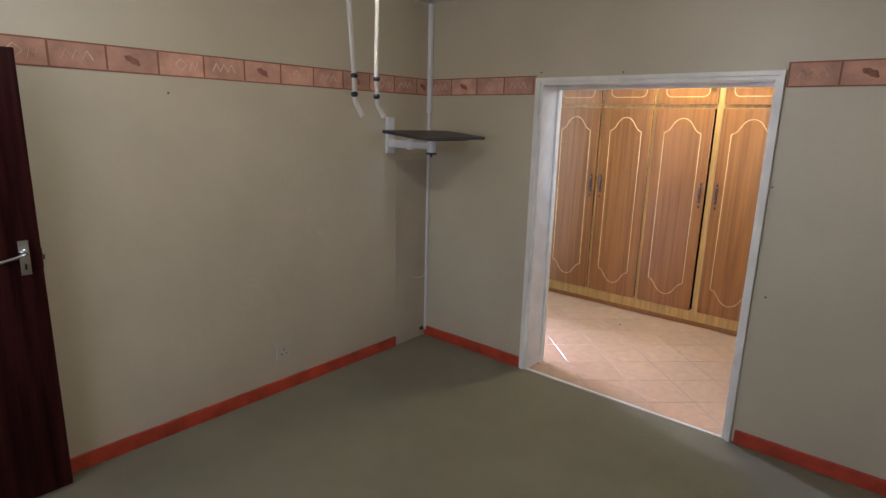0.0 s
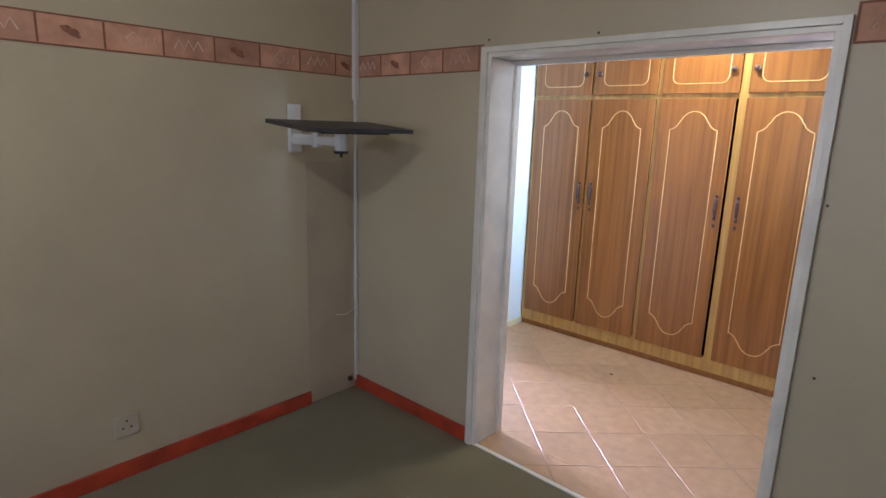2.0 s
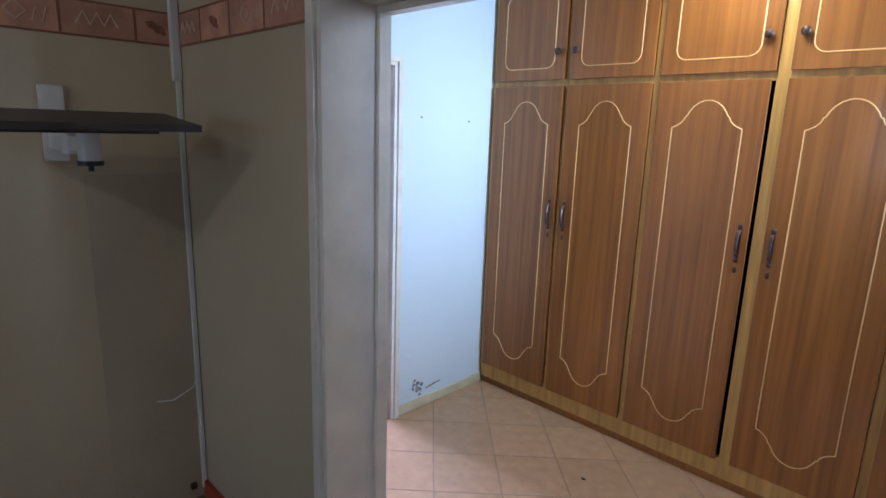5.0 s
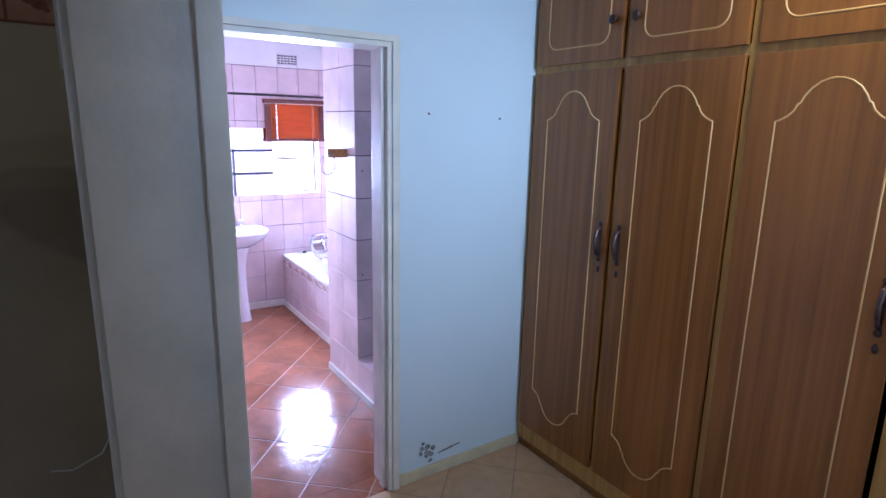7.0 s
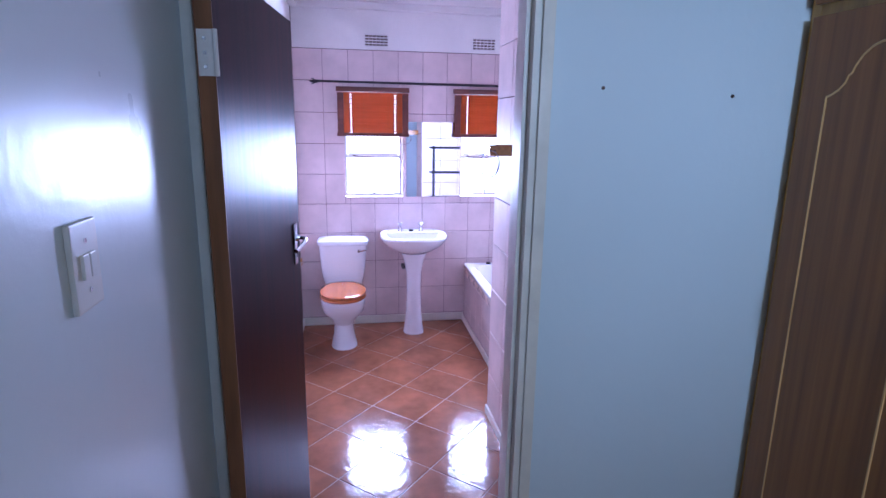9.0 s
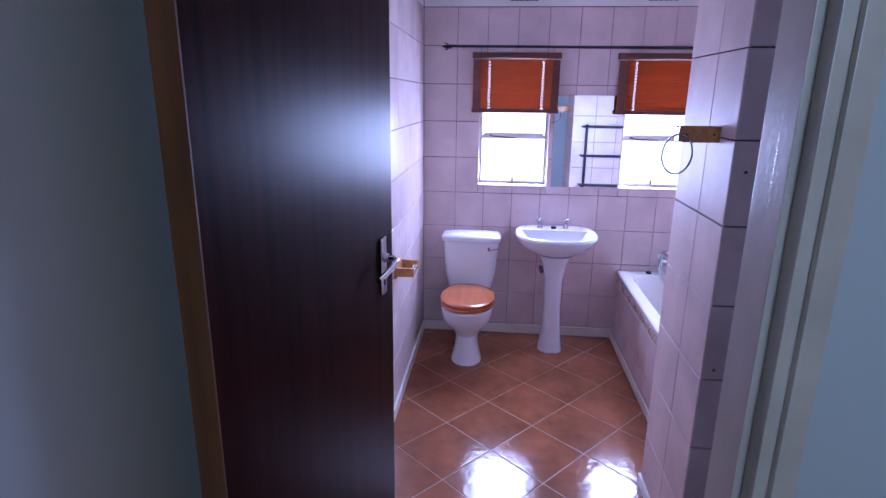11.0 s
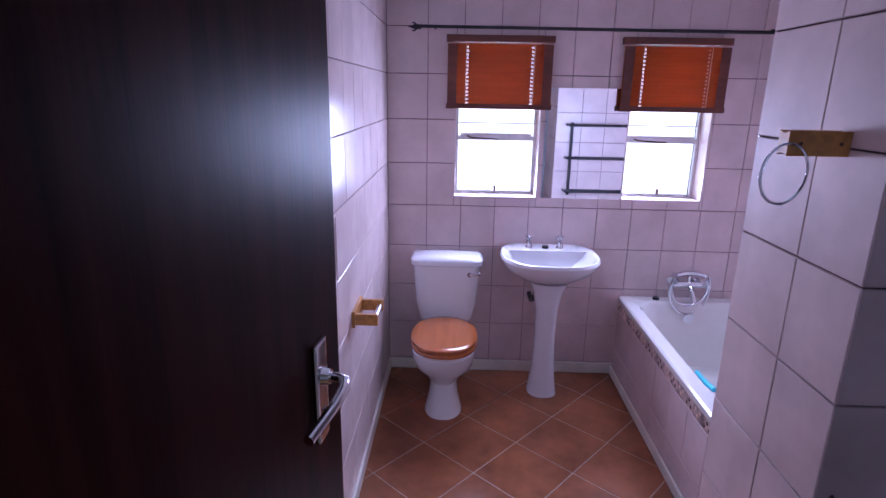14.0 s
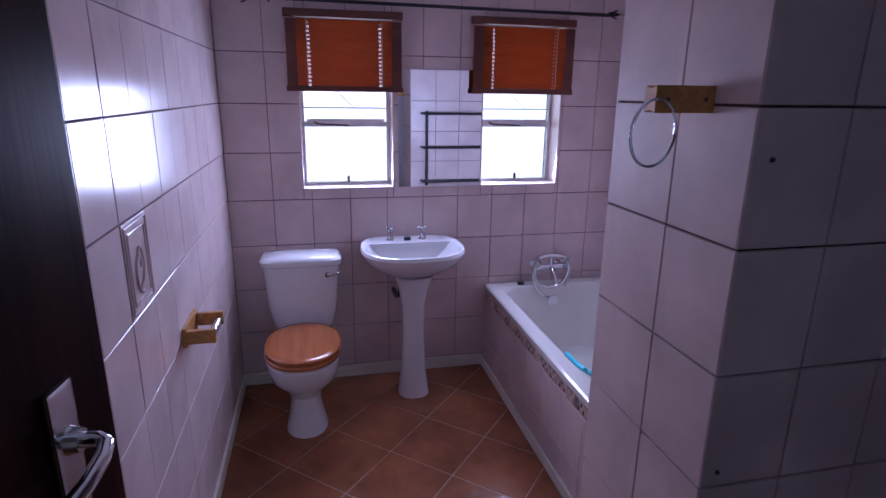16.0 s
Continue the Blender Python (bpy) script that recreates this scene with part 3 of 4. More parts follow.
# switch plate
sw = thing("light_switch", (-2.25, YK, 1.45), "white two-gang light switch plate with visible screws", "light switch")
SX, SZ = -2.04, 1.46
solid("plate", SX - 0.041, SX + 0.041, YK + 0.0045, YK + 0.013, SZ - 0.064, SZ + 0.064, M_plastic, sw, bevel=0.003)
for dx in (-0.011, 0.011):
    solid("rocker", SX + dx - 0.009, SX + dx + 0.009, YK + 0.012, YK + 0.018, SZ - 0.018, SZ + 0.018, M_plastic, sw, bevel=0.002)
for dz in (-0.036, 0.036):
    bm = bmesh.new()
    cyl(bm, (SX, YK + 0.0125, SZ + dz), (SX, YK + 0.0145, SZ + dz), 0.004, seg=10)
    part("screw", bm, M_chrome, sw)

# flaked patches, screw holes
pt = thing("flaked_paint", (XL, 4.68, 0.13), "patch of flaked paint low on the white wall", "damage")
bm = bmesh.new()
random.seed(4)
for k in range(22):
    y, z = random.gauss(4.665, 0.018), random.gauss(0.14, 0.02)
    r = random.uniform(0.006, 0.016)
    bm.faces.new([bm.verts.new((XL + 0.0012 + 0.0001 * k, y + r * math.cos(a) * random.uniform(0.6, 1.2), z + r * math.sin(a) * random.uniform(0.6, 1.3))) for a in [k2 * math.pi / 4 for k2 in range(8)]])
part("bare_patch", bm, M_stain, pt)
bm = bmesh.new()
for k in range(9):
    y = 4.75 + 0.014 * k
    bm.faces.new([bm.verts.new((XL + 0.0012 + 0.0001 * k, y + 0.011 * math.cos(a), 0.105 + 0.006 * math.sin(a) + 0.002 * k)) for a in [k2 * math.pi / 4 for k2 in range(8)]])
part("bare_patch", bm, M_stain, pt)
for (x, y, z), ax in (((XL, 4.661, 1.764), "x"), ((XL, 5.051, 1.751), "x"), ((XA, 1.35, 1.904), "x"), ((OR + 0.06, YB, 1.5), "y"), ((PX1, 4.785, 1.44), "x"), ((PX1, 4.78, 0.80), "x"), ((OR + 0.11, YB, 0.9), "y"), ((OL - 0.03, YB, 2.13), "y"), ((-1.15, YB, 2.115), "y")):
    h = thing("screw_hole", (x, y, z), "small dark screw hole in the wall", "screw hole", "screw holes")
    bm = bmesh.new()
    o = Vector((0.004, 0, 0)) if ax == "x" else Vector((0, -0.004, 0))
    cyl(bm, Vector((x, y, z)), Vector((x, y, z)) + o, 0.0055, 0.004, 10)
    part("plug", bm, M_bronze, h)
lf = thing("dry_leaf", (-1.571, 4.801, 0), "small dark dry leaf on the floor tiles", "leaf")
bm = bmesh.new()
ball(bm, (-1.571, 4.801, 0.005), 0.014, 0.008, 0.004, 10)
part("leaf_blade", bm, M_bronze, lf)
lamp = thing("ceiling_lamp", (-1.2, 4.88, HD), "round white ceiling lamp in the dressing room", "ceiling lamp")
bm = bmesh.new()
cyl(bm, (-1.2, 4.88, HD - 0.06), (-1.2, 4.88, HD - 0.001), 0.16, 0.12, 28)
part("lamp_base", bm, M_plastic, lamp, smooth=True)

# ------------------------------------------------------------------ bathroom things
# door to the bathroom, swung inwards
d2 = thing("door_2", (-2.80, 3.662, 0), "dark mahogany flush bathroom door standing open inwards", "door", kind="structure")
DM = pose(-2.58, 3.644, 0, 0, 0, 180 - 6.2)
bm = bmesh.new()
box(bm, 0.0, 0.835, -0.04, 0.0, 0.01, 2.012, 0.002, DM)
leaf = part("leaf", bm, M_dark, d2)
bm = bmesh.new()
box(bm, -0.003, 0.0005, -0.04, 0.0, 0.01, 2.012, 0.0, DM)
part("leaf_edge", bm, M_edge, leaf, "unpainted brown door edge")
dv = DM.to_3x3() @ Vector((1, 0, 0))
nv = DM.to_3x3() @ Vector((0, -1, 0))
handle_set(d2, DM @ Vector((0.738, -0.04, 1.205)), nv, -dv)
for z in (0.25, 1.76):
    bm = bmesh.new()
    box(bm, -0.006, -0.003, -0.04, -0.004, z, z + 0.1, 0.0, DM)
    cyl(bm, DM @ Vector((-0.006, -0.044, z)), DM @ Vector((-0.006, -0.044, z + 0.1)), 0.006, seg=10)
    hinge = part("hinge", bm, M_plastic, d2, "painted steel hinge")
    for dz in (0.02, 0.05, 0.08):
        bm = bmesh.new()
        cyl(bm, DM @ Vector((-0.0055, -0.02, z + dz)), DM @ Vector((-0.0075, -0.02, z + dz)), 0.005, 0.004, 10)
        part("screw", bm, M_chrome, hinge)


# windows
def window(name, y0, y1):
    w = thing(name, (XW, (y0 + y1) / 2, WZ0), "small steel casement window with a top vent pane", "window", kind="structure")
    x = XW - 0.13
    f = 0.018
    for b in ((y0, y0 + f, WZ0, WZ1), (y1 - f, y1, WZ0, WZ1), (y0 + f, y1 - f, WZ0, WZ0 + f), (y0 + f, y1 - f, WZ1 - f, WZ1), (y0 + f, y1 - f, 1.37, 1.395)):
        solid("window_frame", x - 0.012, x + 0.012, *b, M_steel, w, bevel=0.002)
    solid("window_frame", x + 0.012, x + 0.02, y0 + 0.03, y1 - 0.03, 1.395, 1.41, M_steel, w)
    for z0, z1 in ((WZ0 + f, 1.37), (1.395, WZ1 - f)):
        p = solid("pane", x - 0.002, x + 0.002, y0 + f, y1 - f, z0, z1, M_glass, w)
        p.visible_shadow = False
    solid("window_sill", XW - 0.14, XW + 0.002, y0 + 0.001, y1 - 0.001, WZ0 - 0.007, WZ0 + 0.004, M_tile, w)
    for a, b in ((y0 - 0.006, y0 + 0.002), (y1 - 0.002, y1 + 0.006)):
        solid("reveal", XW - 0.14, XW, a, b, WZ0, WZ1, M_tile, w)
    bm = bmesh.new()
    tube(bm, [(x + 0.02, y0 + 0.07, 1.392), (x + 0.05, y0 + 0.09, 1.385), (x + 0.05, y0 + 0.24, 1.378)], 0.005, 6)
    part("stay", bm, M_bronze, w)
    solid("vent_rail", x - 0.008, x + 0.008, y0 + f, y1 - f, 1.462, 1.468, M_steel, w)
    bm = bmesh.new()
    tube(bm, [(x + 0.016, y0 + 0.17, 1.56), (x + 0.03, y0 + 0.27, 1.47)], 0.0025, 6)
    part("stay_arm", bm, M_steel, w)
    solid("catch", x + 0.012, x + 0.022, y0 + 0.225, y0 + 0.24, WZ0 + 0.018, WZ0 + 0.05, M_bronze, w, bevel=0.002)


window("window_1", *W1)
window("window_2", *W2)


def blind(y0, y1, tilt, label):
    b = thing("venetian_blind", (XW + 0.03, (y0 + y1) / 2, 1.9), label, "window blind", "bathroom blinds")
    solid("valance", XW + 0.004, XW + 0.05, y0 + 0.004, y1 - 0.004, 1.88, 1.915, M_blinddark, b, bevel=0.004)
    n = 16
    for k in range(n):
        z = 1.58 + k * (1.86 - 1.58) / (n - 1)
        bm = bmesh.new()
        turn = Matrix.Translation((XW + 0.035, 0, z)) @ Matrix.Rotation(radians(tilt), 4, "Y")
        for a, c in ((y0 + 0.012, y0 + 0.110), (y0 + 0.120, y1 - 0.120), (y1 - 0.110, y1 - 0.012)):
            box(bm, -0.0135, 0.0135, a, c, -0.0013, 0.0013, 0.0, turn)
        for a, c in ((y0 + 0.110, y0 + 0.120), (y1 - 0.120, y1 - 0.110)):
            box(bm, -0.013, 0.0015, a, c, -0.0013, 0.0013, 0.0, turn)
        part("slat", bm, M_blind, b)
    solid("bottom_rail", XW + 0.015, XW + 0.055, y0 + 0.006, y1 - 0.006, 1.545, 1.572, M_blinddark, b, bevel=0.004)
    for y in (y0 + 0.012, y1 - 0.06):
        solid("side_tape", XW + 0.052, XW + 0.054, y, y + 0.048, 1.56, 1.87, M_blinddark, b)
    for y in (y0 + 0.107, y1 - 0.107):
        bm = bmesh.new()
        tube(bm, [(XW + 0.053, y, 1.57), (XW + 0.053, y, 1.87)], 0.0018, 6)
        part("ladder_cord", bm, M_cord, b)


blind(3.876, 4.443, 66, "brown wooden venetian blind half lowered with closed slats")
blind(4.786, 5.345, 52, "brown wooden venetian blind half lowered with open slats")

# curtain rod with spear finials
rod = thing("curtain_rod", (XW + 0.08, 4.62, 1.95), "thin black iron curtain rod with spear finials", "curtain rod")
bm = bmesh.new()
cyl(bm, (XW + 0.08, 3.75, 1.948), (XW + 0.08, 5.5, 1.940), 0.008, seg=12)
part("pole", bm, M_black, rod, smooth=True)
for y, s in ((3.75, -1), (5.5, 1)):
    bm = bmesh.new()
    cyl(bm, (XW + 0.08, y, 1.945), (XW + 0.08, y + s * 0.02, 1.945), 0.012, seg=12)
    cyl(bm, (XW + 0.08, y + s * 0.02, 1.945), (XW + 0.08, y + s * 0.065, 1.945), 0.016, 0.001, 12)
    tube(bm, [(XW + 0.08, y + s * 0.045, 1.965), (XW + 0.08, y + s * 0.03, 1.962), (XW + 0.08, y + s * 0.018, 1.945), (XW + 0.08, y + s * 0.03, 1.928), (XW + 0.08, y + s * 0.045, 1.925)], 0.004, 6)
    part("finial", bm, M_black, rod, smooth=True)
for y in (3.82, 5.43):
    bm = bmesh.new()
    cyl(bm, (XW + 0.0005, y, 1.945), (XW + 0.075, y, 1.945), 0.006, seg=8)
    part("rod_bracket", bm, M_black, rod)

mi = thing("mirror", (XW, 4.64, 1.36), "frameless mirror fixed between the two windows", "mirror")
solid("mirror_glass", XW + 0.001, XW + 0.006, 4.42, 4.858, 1.068, 1.66, M_mirror, mi)


def vent(y0, y1, z0, z1):
    v = thing("air_vent", (XW, (y0 + y1) / 2, z0), "white louvred air vent high on the wall", "air vent", "air vents")
    solid("backing", XW - 0.0035, XW + 0.001, y0, y1, z0, z1, M_bronze, v)
    n = 4
    for k in range(n + 1):
        z = z0 + k * (z1 - z0) / n
        solid("slat", XW + 0.001, XW + 0.008, y0, y1, z - 0.004, z + 0.004, M_plastic, v)
    for k in range(7):
        y = y0 + k * (y1 - y0) / 6
        solid("bar", XW + 0.001, XW + 0.009, y - 0.0022, y + 0.0022, z0 - 0.007, z1 + 0.007, M_plastic, v)


vent(4.105, 4.278, 2.215, 2.298)
vent(4.938, 5.115, 2.215, 2.298)

# toilet
TY = 3.905
to = thing("toilet", (-5.3, TY, 0), "white close-coupled toilet with a varnished wooden seat", "toilet")
bm = bmesh.new()
loft(bm, [oval(-5.27, TY, z, rx, ry, 32, 2.2) for z, rx, ry in ((0.0, 0.135, 0.098), (0.02, 0.13, 0.094), (0.10, 0.105, 0.076), (0.18, 0.10, 0.072))] +
     [oval(-5.27 + dx, TY, z, rx, ry, 32, 2.2) for z, rx, ry, dx in ((0.235, 0.135, 0.105, 0.01), (0.29, 0.185, 0.15, 0.025), (0.345, 0.21, 0.16, 0.035), (0.385, 0.215, 0.165, 0.04), (0.395, 0.205, 0.158, 0.04))])
bowl = part("bowl", bm, M_porc, to, smooth=True)
solid("bowl_back", -5.64, -5.40, TY - 0.11, TY + 0.11, 0.22, 0.398, M_porc, to, bevel=0.03)
bm = bmesh.new()


def cist(z, w, d, x):
    return oval(x, TY, z, d, w, 32, 5.0)


loft(bm, [cist(z, w, d, -5.60) for z, w, d in ((0.385, 0.135, 0.075), (0.40, 0.15, 0.083), (0.50, 0.17, 0.089), (0.70, 0.186, 0.094), (0.712, 0.186, 0.094))])
part("cistern", bm, M_porc, to, smooth=True)
bm = bmesh.new()
loft(bm, [cist(z, w, d, -5.60) for z, w, d in ((0.712, 0.192, 0.098), (0.716, 0.199, 0.103), (0.74, 0.199, 0.103), (0.756, 0.185, 0.09), (0.764, 0.12, 0.05))])
part("cistern_lid", bm, M_porc, to, smooth=True)
bm = bmesh.new()
cyl(bm, (-5.512, TY + 0.125, 0.672), (-5.488, TY + 0.125, 0.672), 0.012, seg=12)
tube(bm, [(-5.488, TY + 0.125, 0.672), (-5.482, TY + 0.15, 0.675), (-5.482, TY + 0.185, 0.682)], 0.007, 8)
part("flush_lever", bm, M_chrome, to, "chrome flush lever", True)
for nm, z0, rx, ry, dx in (("seat", 0.399, 0.222, 0.170, 0.035), ("seat_lid", 0.423, 0.219, 0.168, 0.032)):
    bm = bmesh.new()
    loft(bm, [oval(-5.27 + dx, TY, z0 + dz, rx + e, ry + e, 36, 2.3) for dz, e in ((0, -0.008), (0.004, 0.0), (0.016, 0.0), (0.021, -0.006), (0.0225, -0.03))])
    part(nm, bm, M_seat, to, "varnished brown wooden toilet seat", True)

# pedestal basin
BY = 4.457
ba = thing("pedestal_basin", (-5.5, BY, 0), "white ceramic pedestal basin with chrome pillar taps", "basin")
bm = bmesh.new()
loft(bm, [oval(-5.48, BY, z, rx, ry, 28, 2.4) for z, rx, ry in ((0.0, 0.095, 0.082), (0.02, 0.09, 0.078), (0.15, 0.072, 0.063), (0.35, 0.062, 0.055), (0.50, 0.066, 0.06), (0.60, 0.085, 0.08), (0.66, 0.11, 0.105))])
part("pedestal", bm, M_porc, ba, smooth=True)


def dish(z, rx, ry, flat=0.0):
    pts = oval(-5.505, BY, z, rx * 0.93, ry, 40, 2.5)
    return [Vector((max(p.x, XW + 0.003 + flat), p.y, p.z)) for p in pts]


bm = bmesh.new()
loft(bm, [dish(0.65, 0.10, 0.10, 0.12), dish(0.685, 0.17, 0.165, 0.08), dish(0.725, 0.23, 0.225, 0.02), dish(0.76, 0.265, 0.252), dish(0.785, 0.277, 0.262), dish(0.80, 0.270, 0.257), dish(0.802, 0.262, 0.25),
          [p + Vector((0.022, 0, 0)) for p in dish(0.794, 0.226, 0.232, 0.10)], [p + Vector((0.02, 0, 0)) for p in dish(0.755, 0.20, 0.205, 0.108)], [p + Vector((0.02, 0, 0)) for p in dish(0.70, 0.11, 0.12, 0.15)]])
bowl = part("bowl", bm, M_porc, ba, smooth=True)
for dy in (-0.095, 0.075):
    bm = bmesh.new()
    cyl(bm, (-5.64, BY + dy, 0.797), (-5.64, BY + dy, 0.838), 0.012, 0.010, 14)
    cyl(bm, (-5.64, BY + dy, 0.797), (-5.64, BY + dy, 0.806), 0.02, 0.016, 14)
    tube(bm, [(-5.64, BY + dy, 0.835), (-5.60, BY + dy, 0.84), (-5.57, BY + dy, 0.832), (-5.565, BY + dy, 0.815)], 0.008, 10)
    cyl(bm, (-5.64, BY + dy, 0.838), (-5.64, BY + dy, 0.856), 0.008, 0.016, 14)
    for a in range(4):
        ball(bm, (-5.64 + 0.018 * math.cos(a * 1.571), BY + dy + 0.018 * math.sin(a * 1.571), 0.86), 0.008, 0.008, 0.006, 8)
    part("tap", bm, M_chrome, ba, "chrome cross-head pillar tap", True)
bm = bmesh.new()
cyl(bm, (-5.63, BY - 0.005, 0.798), (-5.63, BY - 0.005, 0.812), 0.02, 0.017, 14)
part("plug", bm, M_black, ba, "black rubber plug", True)
bm = bmesh.new()
cyl(bm, (-5.602, BY, 0.752), (-5.595, BY, 0.75), 0.013, seg=12)
part("overflow", bm, M_bronze, ba)
bm = bmesh.new()
tube(bm, [(XW + 0.002, BY - 0.07, 0.50), (-5.60, BY - 0.07, 0.50), (-5.55, BY - 0.06, 0.52), (-5.54, BY - 0.05, 0.62)], 0.014, 8)
part("waste_pipe", bm, M_black, ba, smooth=True)

# bath
TZ, TY0 = 0.50, 4.914
tb = thing("bathtub", (-4.9, 5.28, 0), "ivory built-in bath with a tiled front panel", "bathtub")


def rr(x0, x1, y0, y1, z, r, n=6):
    out = []
    for cx, cy, a0 in ((x1 - r, y1 - r, 0), (x0 + r, y1 - r, 90), (x0 + r, y0 + r, 180), (x1 - r, y0 + r, 270)):
        out += [Vector((cx + r * math.cos(radians(a0 + 90 * k / n)), cy + r * math.sin(radians(a0 + 90 * k / n)), z)) for k in range(n + 1)]
    return out


X0, X1 = XW + 0.003, PX0 - 0.003
bm = bmesh.new()
loft(bm, [rr(X0, X1, TY0 - 0.004, YR, TZ - 0.035, 0.012), rr(X0, X1, TY0 - 0.006, YR, TZ - 0.008, 0.012), rr(X0 + 0.004, X1 - 0.004, TY0 + 0.002, YR - 0.004, TZ, 0.012),
          rr(X0 + 0.075, X1 - 0.06, TY0 + 0.062, YR - 0.05, TZ, 0.12), rr(X0 + 0.09, X1 - 0.07, TY0 + 0.075, YR - 0.062, TZ - 0.016, 0.12),
          rr(X0 + 0.12, X1 - 0.12, TY0 + 0.10, YR - 0.085, TZ - 0.2, 0.12), rr(X0 + 0.16, X1 - 0.2, TY0 + 0.13, YR - 0.11, TZ - 0.36, 0.11), rr(X0 + 0.22, X1 - 0.27, TY0 + 0.18, YR - 0.16, TZ - 0.385, 0.10)], cap0=False)
part("tub_shell", bm, M_tub, tb, smooth=True)
solid("panel_core", X0, X1, TY0 + 0.008, TY0 + 0.04, 0.0, TZ - 0.03, M_tgrout, tb)
bm = bmesh.new()
cyl(bm, (X0 + 0.105, 5.28, 0.415), (X0 + 0.118, 5.28, 0.413), 0.03, seg=16)
part("overflow", bm, M_chrome, tb, "chrome overflow rose")
bm = bmesh.new()
cyl(bm, (X0 + 0.045, 5.11, TZ), (X0 + 0.045, 5.11, TZ + 0.014), 0.02, 0.017, 14)
part("plug", bm, M_black, tb, "black rubber plug", True)
k = 0
x = X0
while x < X1 - 0.01:
    x1 = min(x + 0.085, X1)
    solid("trim_tile", x + 0.001, x1 - 0.001, TY0 - 0.001, TY0 + 0.009, TZ - 0.092, TZ - 0.037, M_trim, tb, bevel=0.001)
    bm = bmesh.new()
    for j in range(3):
        ball(bm, (x + 0.02 + 0.02 * j, TY0 - 0.001, TZ - 0.065 + (0.01 if (j + k) % 2 else -0.01)), 0.008, 0.002, 0.009, 8)
    part("trim_motif", bm, M_border_pale if k % 2 else M_bronze, tb)
    x, k = x1, k + 1
teal = thing("scrub_brush", (-4.72, 5.02, 0.3), "turquoise plastic bath brush resting on the bath wall", "brush")
bm = bmesh.new()
tube(bm, [(-4.62, 4.995, 0.505), (-4.70, 5.0, 0.49), (-4.82, 5.012, 0.478), (-4.86, 5.03, 0.458), (-4.84, 5.045, 0.44), (-4.70, 5.04, 0.46), (-4.60, 5.02, 0.49)], 0.010, 8)
part("loop_handle", bm, M_teal, teal, smooth=True)

# bath mixer with hand shower
mx = thing("bath_mixer", (XW, 5.28, 0.6), "chrome wall bath mixer with a coiled hand shower hose", "bath mixer")
MZ = 0.60
bm = bmesh.new()
for dy in (-0.06, 0.06):
    cyl(bm, (XW + 0.001, 5.28 + dy, MZ), (XW + 0.012, 5.28 + dy, MZ), 0.028, 0.024, 16)
    cyl(bm, (XW + 0.01, 5.28 + dy, MZ), (XW + 0.06, 5.28 + dy, MZ), 0.012, seg=12)
cyl(bm, (XW + 0.06, 5.20, MZ), (XW + 0.06, 5.36, MZ), 0.018, seg=16)
tube(bm, [(XW + 0.06, 5.28, MZ), (XW + 0.10, 5.28, MZ - 0.015), (XW + 0.14, 5.28, MZ - 0.05), (XW + 0.145, 5.28, MZ - 0.08)], 0.013, 10)
part("mixer_body", bm, M_chrome, mx, smooth=True)
for y, s in ((5.20, -1), (5.36, 1)):
    bm = bmesh.new()
    cyl(bm, (XW + 0.06, y, MZ), (XW + 0.06, y + s * 0.035, MZ), 0.022, 0.017, 14)
    for a in range(4):
        cyl(bm, (XW + 0.06, y + s * 0.026, MZ), (XW + 0.06 + 0.03 * math.cos(a * 1.571), y + s * 0.026, MZ + 0.03 * math.sin(a * 1.571)), 0.007, seg=8)
    part("mixer_tap", bm, M_chrome, mx, smooth=True)
bm = bmesh.new()
cyl(bm, (XW + 0.06, 5.28, MZ), (XW + 0.06, 5.28, MZ + 0.05), 0.012, seg=12)
tube(bm, [(XW + 0.06, 5.37, MZ + 0.05), (XW + 0.06, 5.32, MZ + 0.066), (XW + 0.065, 5.25, MZ + 0.068), (XW + 0.075, 5.19, MZ + 0.056)], 0.012, 10)
cyl(bm, (XW + 0.075, 5.19, MZ + 0.062), (XW + 0.11, 5.165, MZ + 0.035), 0.016, 0.03, 16)
part("hand_shower", bm, M_chrome, mx, smooth=True)
bm = bmesh.new()
tube(bm, [(XW + 0.10 + 0.02 * math.cos(a), 5.272 - 0.118 * math.cos(a), 0.585 - 0.152 * math.sin(a)) for a in [math.pi * k / 16 - 0.5 for k in range(22)]], 0.0075, 8)
tube(bm, [(XW + 0.10, 5.27 - 0.10 * math.cos(a), MZ - 0.01 - 0.10 * math.sin(a)) for a in [math.pi * k / 14 - 0.6 for k in range(20)]], 0.008, 8)
part("hose", bm, M_chrome, mx, "ribbed chrome hose", True)

# wooden ring holder on the shower wall
rh = thing("towel_ring", (-3.79, PY, 1.54), "honey wood towel ring holder with a steel ring", "towel ring")
bm = bmesh.new()
for k, (h0, h1) in enumerate(((0.025, 0.021), (0.021, 0.019), (0.019, 0.021), (0.021, 0.025))):
    u0, u1 = -3.79 + k * 0.009, -3.781 + k * 0.009
    loft(bm, [[(u, PY - 0.125, 1.54 - h), (u, PY - 0.0005, 1.54 - h), (u, PY - 0.0005, 1.54 + h), (u, PY - 0.125, 1.54 + h)] for u, h in ((u0, h0), (u1, h1))], k == 0, k == 3)
bmesh.ops.remove_doubles(bm, verts=bm.verts, dist=0.0005)
part("block", bm, M_holder, rh)
bm = bmesh.new()
for yy in (PY - 0.10, PY - 0.02):
    cyl(bm, (-3.7545, yy, 1.54), (-3.7525, yy, 1.54), 0.004, seg=10)
part("screw_pair", bm, M_bronze, rh)
bm = bmesh.new()
